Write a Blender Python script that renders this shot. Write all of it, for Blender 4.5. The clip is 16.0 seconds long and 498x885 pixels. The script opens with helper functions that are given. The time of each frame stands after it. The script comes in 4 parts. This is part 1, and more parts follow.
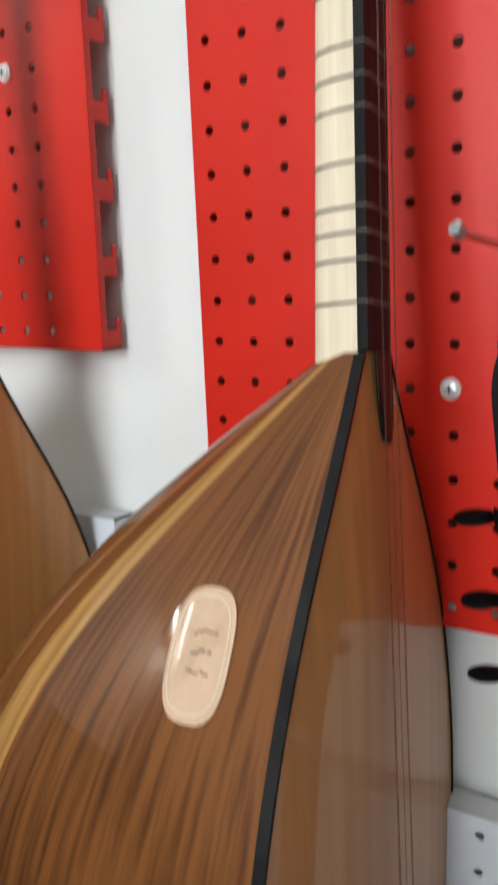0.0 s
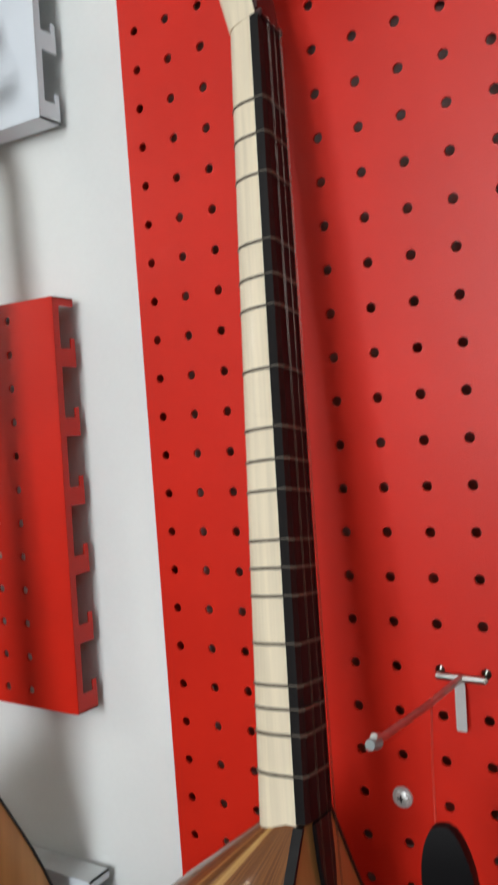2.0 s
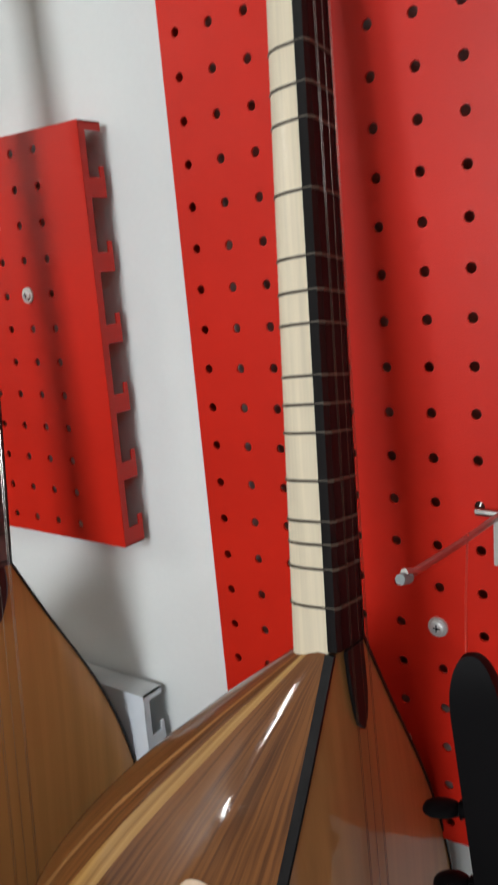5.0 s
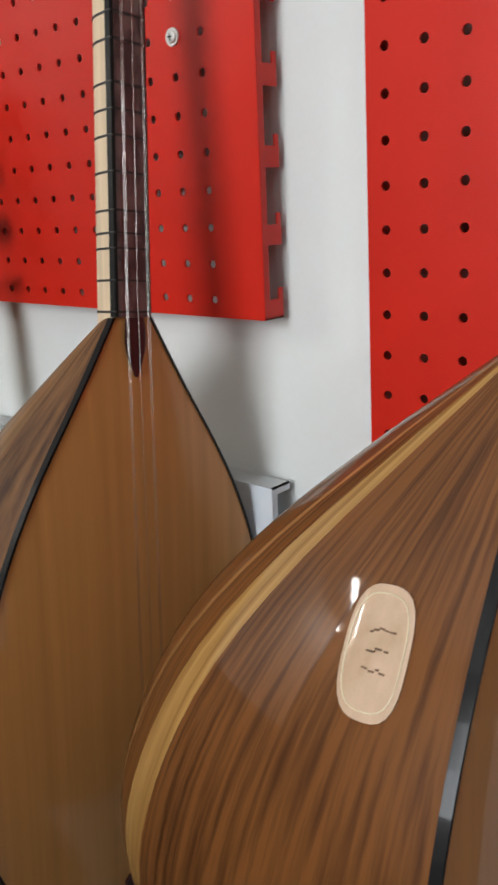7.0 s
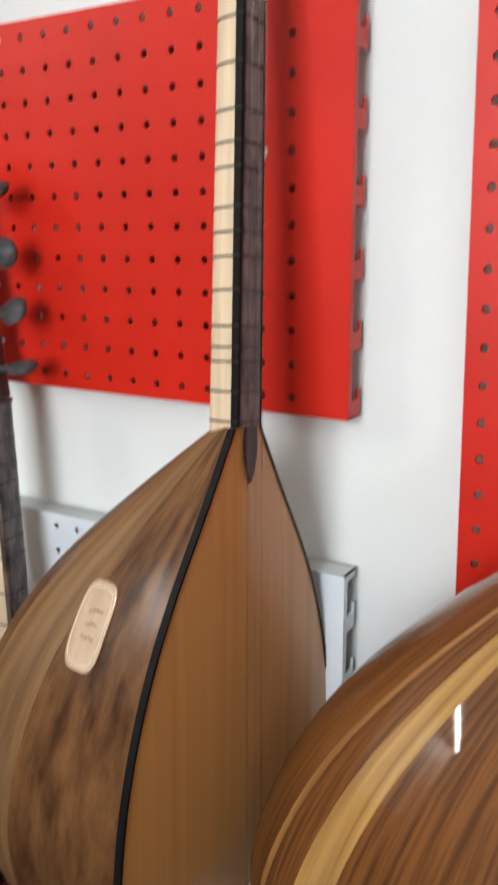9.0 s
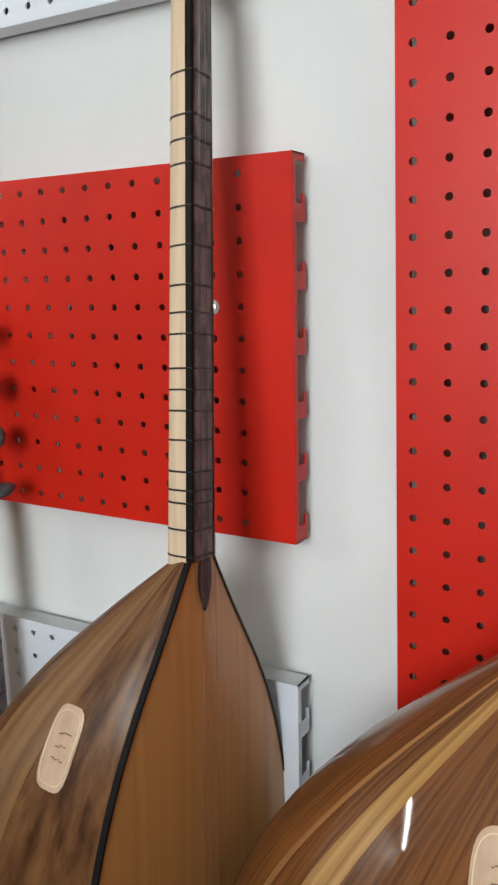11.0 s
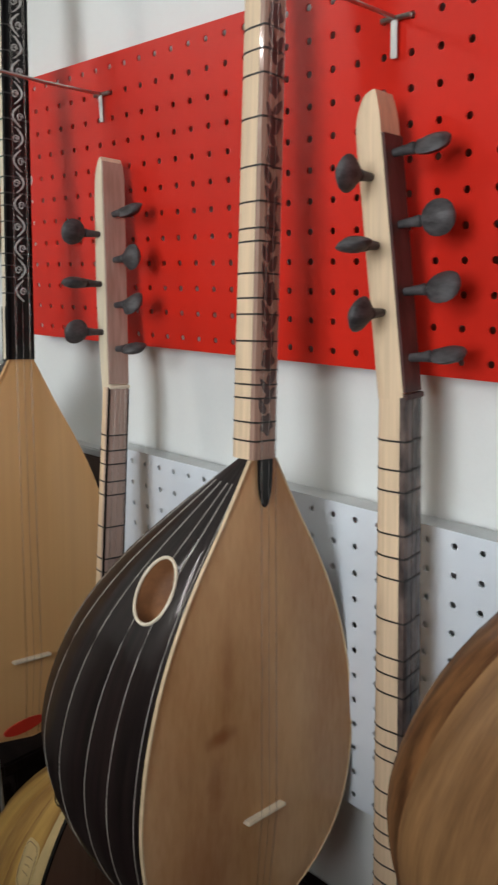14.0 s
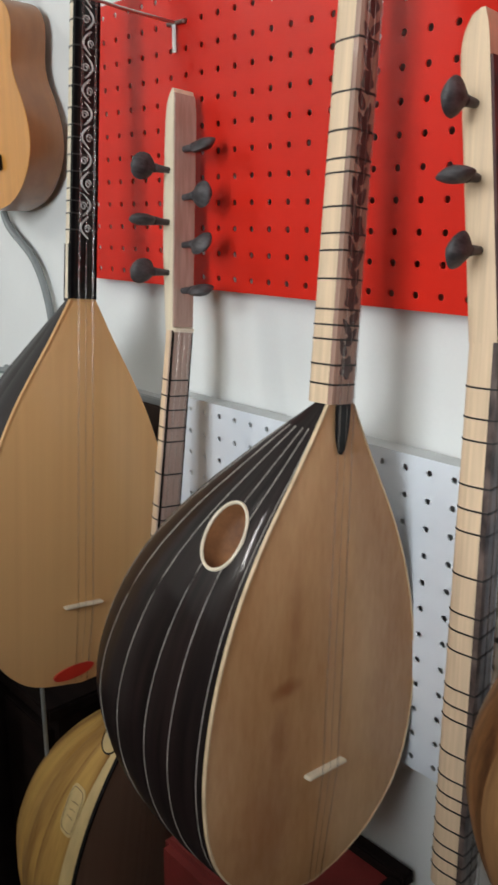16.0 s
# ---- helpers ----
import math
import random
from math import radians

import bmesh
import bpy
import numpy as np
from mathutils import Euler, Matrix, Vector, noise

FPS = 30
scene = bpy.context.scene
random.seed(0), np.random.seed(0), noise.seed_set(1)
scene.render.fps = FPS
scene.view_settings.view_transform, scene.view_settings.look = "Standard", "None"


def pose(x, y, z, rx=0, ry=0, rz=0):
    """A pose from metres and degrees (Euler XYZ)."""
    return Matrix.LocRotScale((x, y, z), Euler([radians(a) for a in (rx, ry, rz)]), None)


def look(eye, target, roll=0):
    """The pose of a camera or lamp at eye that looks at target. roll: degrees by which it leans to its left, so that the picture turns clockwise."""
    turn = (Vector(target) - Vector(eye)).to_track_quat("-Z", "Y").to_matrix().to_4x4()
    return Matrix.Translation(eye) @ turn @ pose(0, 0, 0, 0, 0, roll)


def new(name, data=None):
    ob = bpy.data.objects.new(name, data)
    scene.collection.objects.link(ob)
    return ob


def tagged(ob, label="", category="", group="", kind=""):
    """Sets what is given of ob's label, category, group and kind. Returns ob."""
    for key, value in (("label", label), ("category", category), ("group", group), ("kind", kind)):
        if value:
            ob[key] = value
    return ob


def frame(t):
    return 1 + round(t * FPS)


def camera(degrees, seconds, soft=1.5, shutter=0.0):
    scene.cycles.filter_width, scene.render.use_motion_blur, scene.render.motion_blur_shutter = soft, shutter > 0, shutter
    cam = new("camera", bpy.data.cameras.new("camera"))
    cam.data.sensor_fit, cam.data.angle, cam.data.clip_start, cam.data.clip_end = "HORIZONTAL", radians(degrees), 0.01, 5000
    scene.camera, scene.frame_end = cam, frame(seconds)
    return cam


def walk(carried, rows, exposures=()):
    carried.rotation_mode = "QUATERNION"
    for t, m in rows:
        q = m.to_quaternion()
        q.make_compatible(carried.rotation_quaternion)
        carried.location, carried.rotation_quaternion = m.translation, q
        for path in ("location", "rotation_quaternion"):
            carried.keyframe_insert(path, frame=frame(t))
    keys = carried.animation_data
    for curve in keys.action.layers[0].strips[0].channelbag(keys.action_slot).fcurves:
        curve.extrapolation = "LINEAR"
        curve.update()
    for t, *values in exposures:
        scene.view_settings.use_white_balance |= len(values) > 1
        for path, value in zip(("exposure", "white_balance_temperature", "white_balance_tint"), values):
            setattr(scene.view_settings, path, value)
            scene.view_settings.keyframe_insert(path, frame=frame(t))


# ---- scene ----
cam = camera(33.7, 16.0, soft=2.3, shutter=0.5)
PATH = [
    (0, (-0.0105, 0.0262, 1.4029), (-0.6763, 1.1204, 1.1175), -1.5),
    (0.5, (-0.0157, 0.0171, 1.4521), (-0.656, 1.1467, 1.2612), -1.6),
    (1, (-0.0098, 0.0085, 1.4849), (-0.6508, 1.1454, 1.3517), -1.7),
    (1.5, (0.019, 0.0197, 1.5118), (-0.6816, 1.127, 1.4448), -2.2),
    (2, (0.0315, 0.0328, 1.5465), (-0.6593, 1.1473, 1.5137), -3.4),
    (2.5, (0.044, 0.04, 1.5878), (-0.6744, 1.1375, 1.6042), -4.7),
    (3, (0.0413, 0.04, 1.6134), (-0.6842, 1.1316, 1.6738), -4.6),
    (3.5, (0.0354, 0.0407, 1.6056), (-0.7052, 1.1231, 1.6279), -4.7),
    (4, (0.0354, 0.042, 1.5721), (-0.7039, 1.1237, 1.5006), -5.6),
    (6.3, (0.0092, 0.0617, 1.4547), (-0.7826, 1.0194, 1.0342), -2.0),
    (6.5, (-0.0131, 0.044, 1.4258), (-0.8121, 1.0227, 1.0735), -2.5),
    (7, (-0.0315, 0.0243, 1.4238), (-0.8574, 0.9742, 1.0526), -2.6),
    (7.5, (-0.0558, -0.0039, 1.4258), (-0.8876, 0.9368, 1.046), -2.1),
    (8, (-0.0918, -0.04, 1.437), (-0.8679, 0.9427, 1.0447), -1.3),
    (8.5, (-0.1253, -0.0623, 1.4448), (-0.8371, 0.9715, 1.063), -1.1),
    (9, (-0.1542, -0.0748, 1.4816), (-0.8049, 1.0142, 1.1464), -0.6),
    (9.2, (-0.1483, -0.0735, 1.496), (-0.7931, 1.0325, 1.208), -0.8),
    (11.3, (-0.1082, -0.1194, 1.5518), (-0.7439, 1.003, 1.3117), -1.4),
    (11.5, (-0.1319, -0.1555, 1.5203), (-0.717, 0.9978, 1.2972), -0.6),
    (12, (-0.1404, -0.12, 1.4999), (-0.8462, 0.9538, 1.2343), -2.2),
    (12.5, (-0.2309, -0.1194, 1.4744), (-0.9624, 0.9394, 1.2205), -1.0),
    (13, (-0.2913, -0.1023, 1.4547), (-1.1047, 0.8843, 1.1614), -1.6),
    (13.5, (-0.3306, -0.0912, 1.4488), (-1.1959, 0.8469, 1.1437), -1.5),
    (14, (-0.3575, -0.0866, 1.4422), (-1.272, 0.8056, 1.1437), -1.4),
    (14.5, (-0.3765, -0.0951, 1.4409), (-1.3192, 0.7675, 1.1444), -1.1),
    (15, (-0.3877, -0.1023, 1.4363), (-1.3625, 0.7216, 1.1313), -1.2),
    (15.5, (-0.4048, -0.1036, 1.4304), (-1.3717, 0.7196, 1.1011), -0.7),
    (16, (-0.3975, -0.0984, 1.4166), (-1.3356, 0.7518, 1.0709), 0.3),
]
EXPOSURES = [(0.0,0.33),(0.5,0.0),(2.0,0.04),(3.0,0.17),(4.0,-0.1),(6.5,-0.08),(7.5,0.3),(8.0,0.48),(8.5,0.47),(9.0,0.42),(11.5,0.02),(12.0,0.22),(13.0,0.1),(14.5,0.12),(16.0,0.28)]
walk(cam, [(t, look(eye, target, roll)) for t, eye, target, roll in PATH], EXPOSURES)

# ---- world, window light ----
world = bpy.data.worlds.new("world")
scene.world = world
world.use_nodes = True
wn = world.node_tree.nodes
sky = wn.new("ShaderNodeTexSky")
sky.sky_type = "NISHITA"
sky.sun_disc = False
sky.sun_elevation, sky.sun_rotation = radians(42), radians(200)
world.node_tree.links.new(sky.outputs[0], wn["Background"].inputs[0])
wn["Background"].inputs[1].default_value = 0.12


# the plan below is drawn with 30.5 mm between the panels' holes; they are 25 mm apart in truth
SIZE = 0.82
TRUE = Matrix.Translation((0, 0, 0.246)) @ Matrix.Scale(SIZE, 4)


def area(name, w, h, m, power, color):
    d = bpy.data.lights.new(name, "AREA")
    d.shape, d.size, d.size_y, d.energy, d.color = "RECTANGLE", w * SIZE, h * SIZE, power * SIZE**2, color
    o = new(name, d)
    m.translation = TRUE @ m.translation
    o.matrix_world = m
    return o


WALL_Y, FACE_Y = 0.594, 0.56
ROOM_L, ROOM_R, ROOM_F, ROOM_H, FLOOR_Z = -3.6, 2.6, -2.6, 3.0, -0.3
# daylight in the opening of the shop window, facing the display wall
area("window_light", 1.1, 1.35, look((-0.25, ROOM_F + 0.05, 2.05), (-0.25, 2.0, 1.75)), 62, (0.93, 0.97, 1.0))
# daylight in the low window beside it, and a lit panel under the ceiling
SX0, SX1, SZ0, SZ1 = 0.72, 1.23, 0.3, 0.75
area("low_window_light", 0.4, 0.27, look(((SX0 + SX1) / 2, ROOM_F + 0.05, (SZ0 + SZ1) / 2), (-0.2, 2.0, 1.0)), 8.5, (0.9, 0.96, 1.0))
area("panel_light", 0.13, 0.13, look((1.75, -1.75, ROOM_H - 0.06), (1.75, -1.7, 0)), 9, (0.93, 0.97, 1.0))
area("tube_light", 0.06, 1.3, look((-3.2, -1.8, ROOM_H - 0.09), (-3.2, -1.8, 0)) @ Matrix.Rotation(radians(-24), 4, "Z"), 26, (1.0, 0.97, 0.92))


# ---- materials ----


def mat(name, base, rough=0.5, metal=0.0, coat=0.0, bump=0.0, scale=40.0, var=0.15, stretch=(1, 1, 1), second=None, per_object=0.0, fine=220.0, spec=0.5, uv=False, sharp=0.18, coat_rough=0.05, shift=0.0):
    """A two-scale surface: a broad mottling and a fine grain, both in metres."""
    m = bpy.data.materials.new(name)
    m.use_nodes = True
    n, l = m.node_tree.nodes, m.node_tree.links
    b = n["Principled BSDF"]
    co = n.new("ShaderNodeTexCoord")
    mp = n.new("ShaderNodeMapping")
    mp.inputs["Scale"].default_value = stretch
    l.new(co.outputs["UV" if uv else "Object"], mp.inputs[0])
    n1 = n.new("ShaderNodeTexNoise")
    n1.inputs["Scale"].default_value, n1.inputs["Detail"].default_value = scale, 4
    n2 = n.new("ShaderNodeTexNoise")
    n2.inputs["Scale"].default_value, n2.inputs["Detail"].default_value = fine, 2
    l.new(mp.outputs[0], n1.inputs[0])
    l.new(mp.outputs[0], n2.inputs[0])
    mix = n.new("ShaderNodeMix")
    mix.data_type = "RGBA"
    dark = second or tuple(c * (1 - var) for c in base)
    lite = tuple(min(1, c * (1 + var * 0.6)) for c in base)
    mix.inputs[6].default_value, mix.inputs[7].default_value = (*dark, 1), (*lite, 1)
    add = n.new("ShaderNodeMath")
    add.operation = "MULTIPLY_ADD"
    l.new(n2.outputs[0], add.inputs[0])
    add.inputs[1].default_value = 0.45
    ramp = n.new("ShaderNodeMapRange")
    ramp.inputs[1].default_value, ramp.inputs[2].default_value = 0.5 - sharp, 0.5 + sharp
    l.new(n1.outputs[0], ramp.inputs[0])
    sub = n.new("ShaderNodeMath")
    sub.operation = "SUBTRACT"
    l.new(ramp.outputs[0], sub.inputs[0])
    sub.inputs[1].default_value = 0.22 - shift
    l.new(sub.outputs[0], add.inputs[2])
    last = add.outputs[0]
    if per_object:
        oi = n.new("ShaderNodeObjectInfo")
        a2 = n.new("ShaderNodeMath")
        a2.operation = "MULTIPLY_ADD"
        l.new(oi.outputs["Random"], a2.inputs[0])
        a2.inputs[1].default_value = per_object
        l.new(last, a2.inputs[2])
        last = a2.outputs[0]
    l.new(last, mix.inputs[0])
    mix.clamp_factor = True
    l.new(mix.outputs[2], b.inputs["Base Color"])
    b.inputs["Roughness"].default_value, b.inputs["Metallic"].default_value = rough, metal
    b.inputs["Specular IOR Level"].default_value = spec
    b.inputs["Coat Weight"].default_value, b.inputs["Coat Roughness"].default_value = coat, coat_rough
    if bump:
        bp = n.new("ShaderNodeBump")
        bp.inputs["Strength"].default_value, bp.inputs["Distance"].default_value = bump, 0.002
        l.new(n2.outputs[0], bp.inputs["Height"])
        l.new(bp.outputs[0], b.inputs["Normal"])
    return m


GRAIN = (26, 26, 0.9)
STAVE = (26, 0.7, 1)
M_RED = mat("red_enamel", (0.6, 0.017, 0.0065), 0.38, coat=0.0, spec=0.32, bump=0.09, scale=6, var=0.1, fine=900)
M_WHITE = mat("white_enamel", (0.74, 0.79, 0.84), 0.42, bump=0.04, scale=5, var=0.06, fine=800)
M_METAL_AND_LIT_EDGE = mat("galvanised_and_lit_edge", (0.58, 0.61, 0.61), 0.45, metal=0.3, scale=14, var=0.15)
M_PLASTER = mat("white_plaster", (0.76, 0.78, 0.76), 0.85, bump=0.03, scale=3, var=0.05, fine=260)
M_PLASTER_BACK = mat("brown_panelling", (0.16, 0.11, 0.075), 0.85, bump=0.1, scale=3, var=0.06)
M_FLOOR = mat("dark_floor", (0.07, 0.055, 0.045), 0.4, scale=5, var=0.2)
M_CHROME = mat("steel_wire", (0.45, 0.43, 0.4), 0.33, metal=1.0, scale=60, var=0.15)
M_MAPLE = mat("maple", (0.72, 0.545, 0.365), 0.5, spec=0.3, scale=9, stretch=GRAIN, var=0.12)
M_PALE = mat("pale_hornbeam", (0.74, 0.64, 0.47), 0.4, coat=0.3, scale=9, stretch=GRAIN, var=0.1)
M_WALNUT = mat("walnut", (0.175, 0.064, 0.0165), 0.42, scale=9, stretch=(34, 1.0, 1), second=(0.055, 0.018, 0.0055), per_object=0.05, uv=True, fine=26, spec=0.15, coat=0.7, sharp=0.16, shift=0.17)
M_WALNUT_GREY = mat("dark_walnut", (0.19, 0.086, 0.031), 0.5, scale=5, stretch=(14, 2.6, 1), second=(0.05, 0.018, 0.007), fine=45, uv=True, spec=0.1, coat=0.4, coat_rough=0.2, sharp=0.15)
M_STRIPE = mat("pale_stripe_wood", (0.5, 0.285, 0.09), 0.5, scale=6, stretch=STAVE, second=(0.27, 0.13, 0.035), uv=True, fine=30, spec=0.1, coat=1.0)
M_EBONY = mat("ebony", (0.009, 0.008, 0.008), 0.5, coat=0.35, scale=5, stretch=GRAIN, var=0.35, spec=0.08, coat_rough=0.1)
M_WENGE = mat("dark_wenge", (0.016, 0.0095, 0.009), 0.5, scale=8, stretch=STAVE, second=(0.006, 0.004, 0.004), spec=0.1, coat=0.32, uv=True, fine=30, coat_rough=0.1)
M_ROSE = mat("rosewood", (0.055, 0.014, 0.014), 0.34, coat=0.2, scale=6, stretch=GRAIN, second=(0.025, 0.008, 0.008), spec=0.35)
M_ROSE_DARK = mat("dark_rosewood", (0.026, 0.010, 0.011), 0.5, scale=6, stretch=GRAIN, second=(0.012, 0.005, 0.006), spec=0.1)
M_ROSE_GREY = mat("weathered_rosewood", (0.13, 0.08, 0.072), 0.36, coat=0.25, scale=17, stretch=(5, 5, 2.4), second=(0.042, 0.021, 0.021), sharp=0.09)
M_FLORAL = mat("pinkish_brown_fingerboard", (0.36, 0.225, 0.17), 0.42, coat=0.3, scale=10, stretch=GRAIN, second=(0.25, 0.145, 0.105))
M_INLAY = mat("dark_floral_inlay", (0.035, 0.016, 0.015), 0.42, coat=0.3, scale=60, second=(0.075, 0.04, 0.034))
M_PLUM = mat("plum_wood", (0.44, 0.31, 0.255), 0.42, coat=0.2, scale=8, stretch=GRAIN, second=(0.36, 0.24, 0.19))
M_CEDAR = mat("cedar_top", (0.56, 0.27, 0.085), 0.5, scale=2, stretch=(40, 40, 0.4), var=0.14, fine=60, spec=0.12, coat=0.7, coat_rough=0.08)
M_CEDAR_DARK = mat("dark_cedar_top", (0.39, 0.175, 0.056), 0.5, scale=2, stretch=(40, 40, 0.4), var=0.14, fine=60, spec=0.12, coat=0.42, coat_rough=0.03)
M_SPRUCE = mat("spruce_top", (0.64, 0.375, 0.16), 0.5, scale=2, stretch=(40, 40, 0.4), var=0.05, fine=60, spec=0.15, coat=0.5, coat_rough=0.1)
M_SPRUCE_KNOT = mat("knotted_spruce_top", (0.62, 0.385, 0.2), 0.5, scale=2.4, stretch=(3, 3, 1.0), second=(0.40, 0.19, 0.07), fine=50, spec=0.15, coat=0.5, coat_rough=0.1)
M_MULBERRY = mat("mulberry", (0.56, 0.34, 0.1), 0.5, scale=3, stretch=(11, 1.1, 1), second=(0.2, 0.082, 0.022), per_object=0.3, uv=True, fine=30, spec=0.12, coat=0.6)
M_BROWN_AND_SHADED_TOP = mat("brown_and_shaded_top", (0.17, 0.1, 0.068), 0.5, scale=2, stretch=(40, 40, 0.4), var=0.1, fine=60, spec=0.12, coat=0.5, coat_rough=0.1)
M_BOARD = mat("brown_board", (0.07, 0.045, 0.035), 0.6, scale=5, stretch=(6, 6, 1), var=0.3, spec=0.2)
M_LABEL = mat("pale_wood_label", (0.58, 0.4, 0.275), 0.45, coat=0.8, scale=9, stretch=(8, 8, 2), second=(0.5, 0.33, 0.2))
M_LABEL_LIGHT = mat("cream_label", (0.76, 0.64, 0.44), 0.45, scale=30, var=0.1)
M_INK = mat("brown_ink", (0.22, 0.13, 0.08), 0.6, scale=60, var=0.3)
M_PEG = mat("grey_black_peg", (0.085, 0.078, 0.08), 0.55, bump=0.15, scale=55, stretch=(1, 1, 2), second=(0.03, 0.026, 0.027), spec=0.35)
M_PEG_BROWN = mat("brown_black_peg", (0.045, 0.019, 0.016), 0.42, coat=0.1, scale=30, var=0.3)
M_STRING = mat("string_steel", (0.54, 0.5, 0.46), 0.15, metal=1.0, scale=200, var=0.1)
M_FRET = mat("fret_gut_dark", (0.02, 0.016, 0.014), 0.5, scale=200, var=0.2)
M_FRET_PALE = mat("fret_gut_pale", (0.09, 0.072, 0.05), 0.5, scale=200, var=0.2)
M_BONE = mat("bone", (0.75, 0.66, 0.5), 0.4, scale=60, var=0.1)
M_PEARL = mat("pearl_inlay", (0.55, 0.54, 0.52), 0.25, scale=60, var=0.25)
M_BLACK = mat("black_lacquer", (0.004, 0.0035, 0.004), 0.5, coat=0.0, scale=12, var=0.3, spec=0.06)
M_CABLE = mat("grey_cable", (0.22, 0.24, 0.24), 0.5, scale=60, var=0.1)
M_DARKWOOD = mat("dark_furniture", (0.012, 0.007, 0.006), 0.7, scale=5, stretch=(1, 6, 6), var=0.4, spec=0.12)
M_REDCLOTH = mat("dark_red_board", (0.19, 0.022, 0.018), 0.6, bump=0.2, scale=12, var=0.3)
M_REDPICK = mat("red_pickguard", (0.55, 0.03, 0.015), 0.3, scale=30, var=0.1)
M_UKE = mat("ukulele_top", (0.62, 0.28, 0.06), 0.35, coat=0.4, scale=4, stretch=(12, 12, 0.5), var=0.12)
M_UKE_SIDE = mat("ukulele_side", (0.3, 0.12, 0.045), 0.35, coat=0.4, scale=5, stretch=(8, 8, 1), var=0.2)
M_STRIPE_THIN = mat("orange_stripe_wood", (0.34, 0.16, 0.055), 0.5, scale=6, stretch=STAVE, var=0.3, uv=True, spec=0.1, coat=1.0)
M_WALNUT_PALE = mat("sapwood_walnut", (0.285, 0.155, 0.066), 0.5, scale=4, stretch=(20, 1.6, 1), second=(0.13, 0.064, 0.026), uv=True, fine=30, spec=0.1, coat=0.5, coat_rough=0.12, sharp=0.26)
M_FILLET = mat("grey_fillet", (0.36, 0.33, 0.29), 0.5, scale=60, var=0.25)
M_ZIRICOTE_GREY = mat("grey_ziricote", (0.14, 0.1, 0.085), 0.42, coat=0.3, scale=38, stretch=(1.8, 1.8, 0.8), second=(0.028, 0.019, 0.018), sharp=0.14)
M_ROSE_DULL = mat("dull_rosewood", (0.11, 0.052, 0.045), 0.45, scale=30, stretch=(2, 2, 0.7), second=(0.045, 0.02, 0.018), spec=0.3)
M_MULBERRY_PALE = mat("pale_mulberry", (0.66, 0.5, 0.24), 0.4, coat=0.3, scale=20, stretch=(3, 3, 1), var=0.15)
M_CREAM = mat("cream_edging", (0.62, 0.47, 0.29), 0.4, scale=60, var=0.15)
M_ZINC = mat("bright_zinc", (0.72, 0.72, 0.7), 0.35, metal=0.55, scale=60, var=0.1)
M_SOUNDHOLE = mat("sound_hole_inside", (0.3, 0.13, 0.05), 0.7, scale=20, second=(0.12, 0.05, 0.02))



def stain(m, spots, colour):
    """Knots and stains of their own shape: spots of (x, y, z, radius across, radius along, strength)."""
    n, l = m.node_tree.nodes, m.node_tree.links
    b = n["Principled BSDF"]
    co = n.new("ShaderNodeTexCoord")
    nz = n.new("ShaderNodeTexNoise")
    nz.inputs["Scale"].default_value, nz.inputs["Detail"].default_value = 38, 3
    l.new(co.outputs["Object"], nz.inputs[0])
    src = b.inputs["Base Color"].links[0].from_socket
    for x, y, z, ra, rl, k in spots:
        mp = n.new("ShaderNodeMapping")
        mp.vector_type = "TEXTURE"
        mp.inputs["Location"].default_value, mp.inputs["Scale"].default_value = (x, y, z), (0.1, ra, rl)
        l.new(co.outputs["Object"], mp.inputs[0])
        ln = n.new("ShaderNodeVectorMath")
        ln.operation = "LENGTH"
        l.new(mp.outputs[0], ln.inputs[0])
        ad = n.new("ShaderNodeMath")
        ad.operation = "MULTIPLY_ADD"
        l.new(nz.outputs[0], ad.inputs[0])
        ad.inputs[1].default_value = 0.9
        l.new(ln.outputs["Value"], ad.inputs[2])
        rg = n.new("ShaderNodeMapRange")
        rg.interpolation_type = "SMOOTHSTEP"
        rg.inputs[1].default_value, rg.inputs[2].default_value, rg.inputs[3].default_value, rg.inputs[4].default_value = 0.55, 1.5, k, 0.0
        l.new(ad.outputs[0], rg.inputs[0])
        mx = n.new("ShaderNodeMix")
        mx.data_type = "RGBA"
        mx.inputs[7].default_value = (*colour, 1)
        l.new(rg.outputs[0], mx.inputs[0])
        l.new(src, mx.inputs[6])
        src = mx.outputs[2]
    l.new(src, b.inputs["Base Color"])


stain(M_SPRUCE_KNOT, [(0, -0.058, -0.262, 0.026, 0.013, 0.75), (0, -0.064, -0.305, 0.014, 0.04, 0.45), (0, -0.05, -0.2, 0.012, 0.06, 0.35), (0, -0.075, -0.40, 0.05, 0.1, 0.35)], (0.25, 0.075, 0.022))

# ---- mesh helpers ----


def mesh_ob(name, verts, faces, material, parent=None, label="", smooth=False, m=None, weld=False, uvs=None):
    me = bpy.data.meshes.new(name)
    me.from_pydata([tuple(v) for v in verts], [], faces)
    me.materials.append(material)
    me.update()
    if uvs:
        layer = me.uv_layers.new(name="grain")
        for loop in me.loops:
            layer.data[loop.index].uv = uvs[loop.vertex_index]
    bm = bmesh.new()
    bm.from_mesh(me)
    if weld:
        bmesh.ops.remove_doubles(bm, verts=bm.verts, dist=1e-5)
    bmesh.ops.recalc_face_normals(bm, faces=bm.faces)
    bm.to_mesh(me)
    bm.free()
    if smooth:
        me.polygons.foreach_set("use_smooth", [True] * len(me.polygons))
        me.set_sharp_from_angle(angle=radians(40))
    ob = new(name, me)
    if parent is not None:
        ob.parent = parent
        if m is not None:
            ob.matrix_local = m
    else:
        ob.matrix_world = TRUE
    if label:
        ob["label"] = label
    return ob


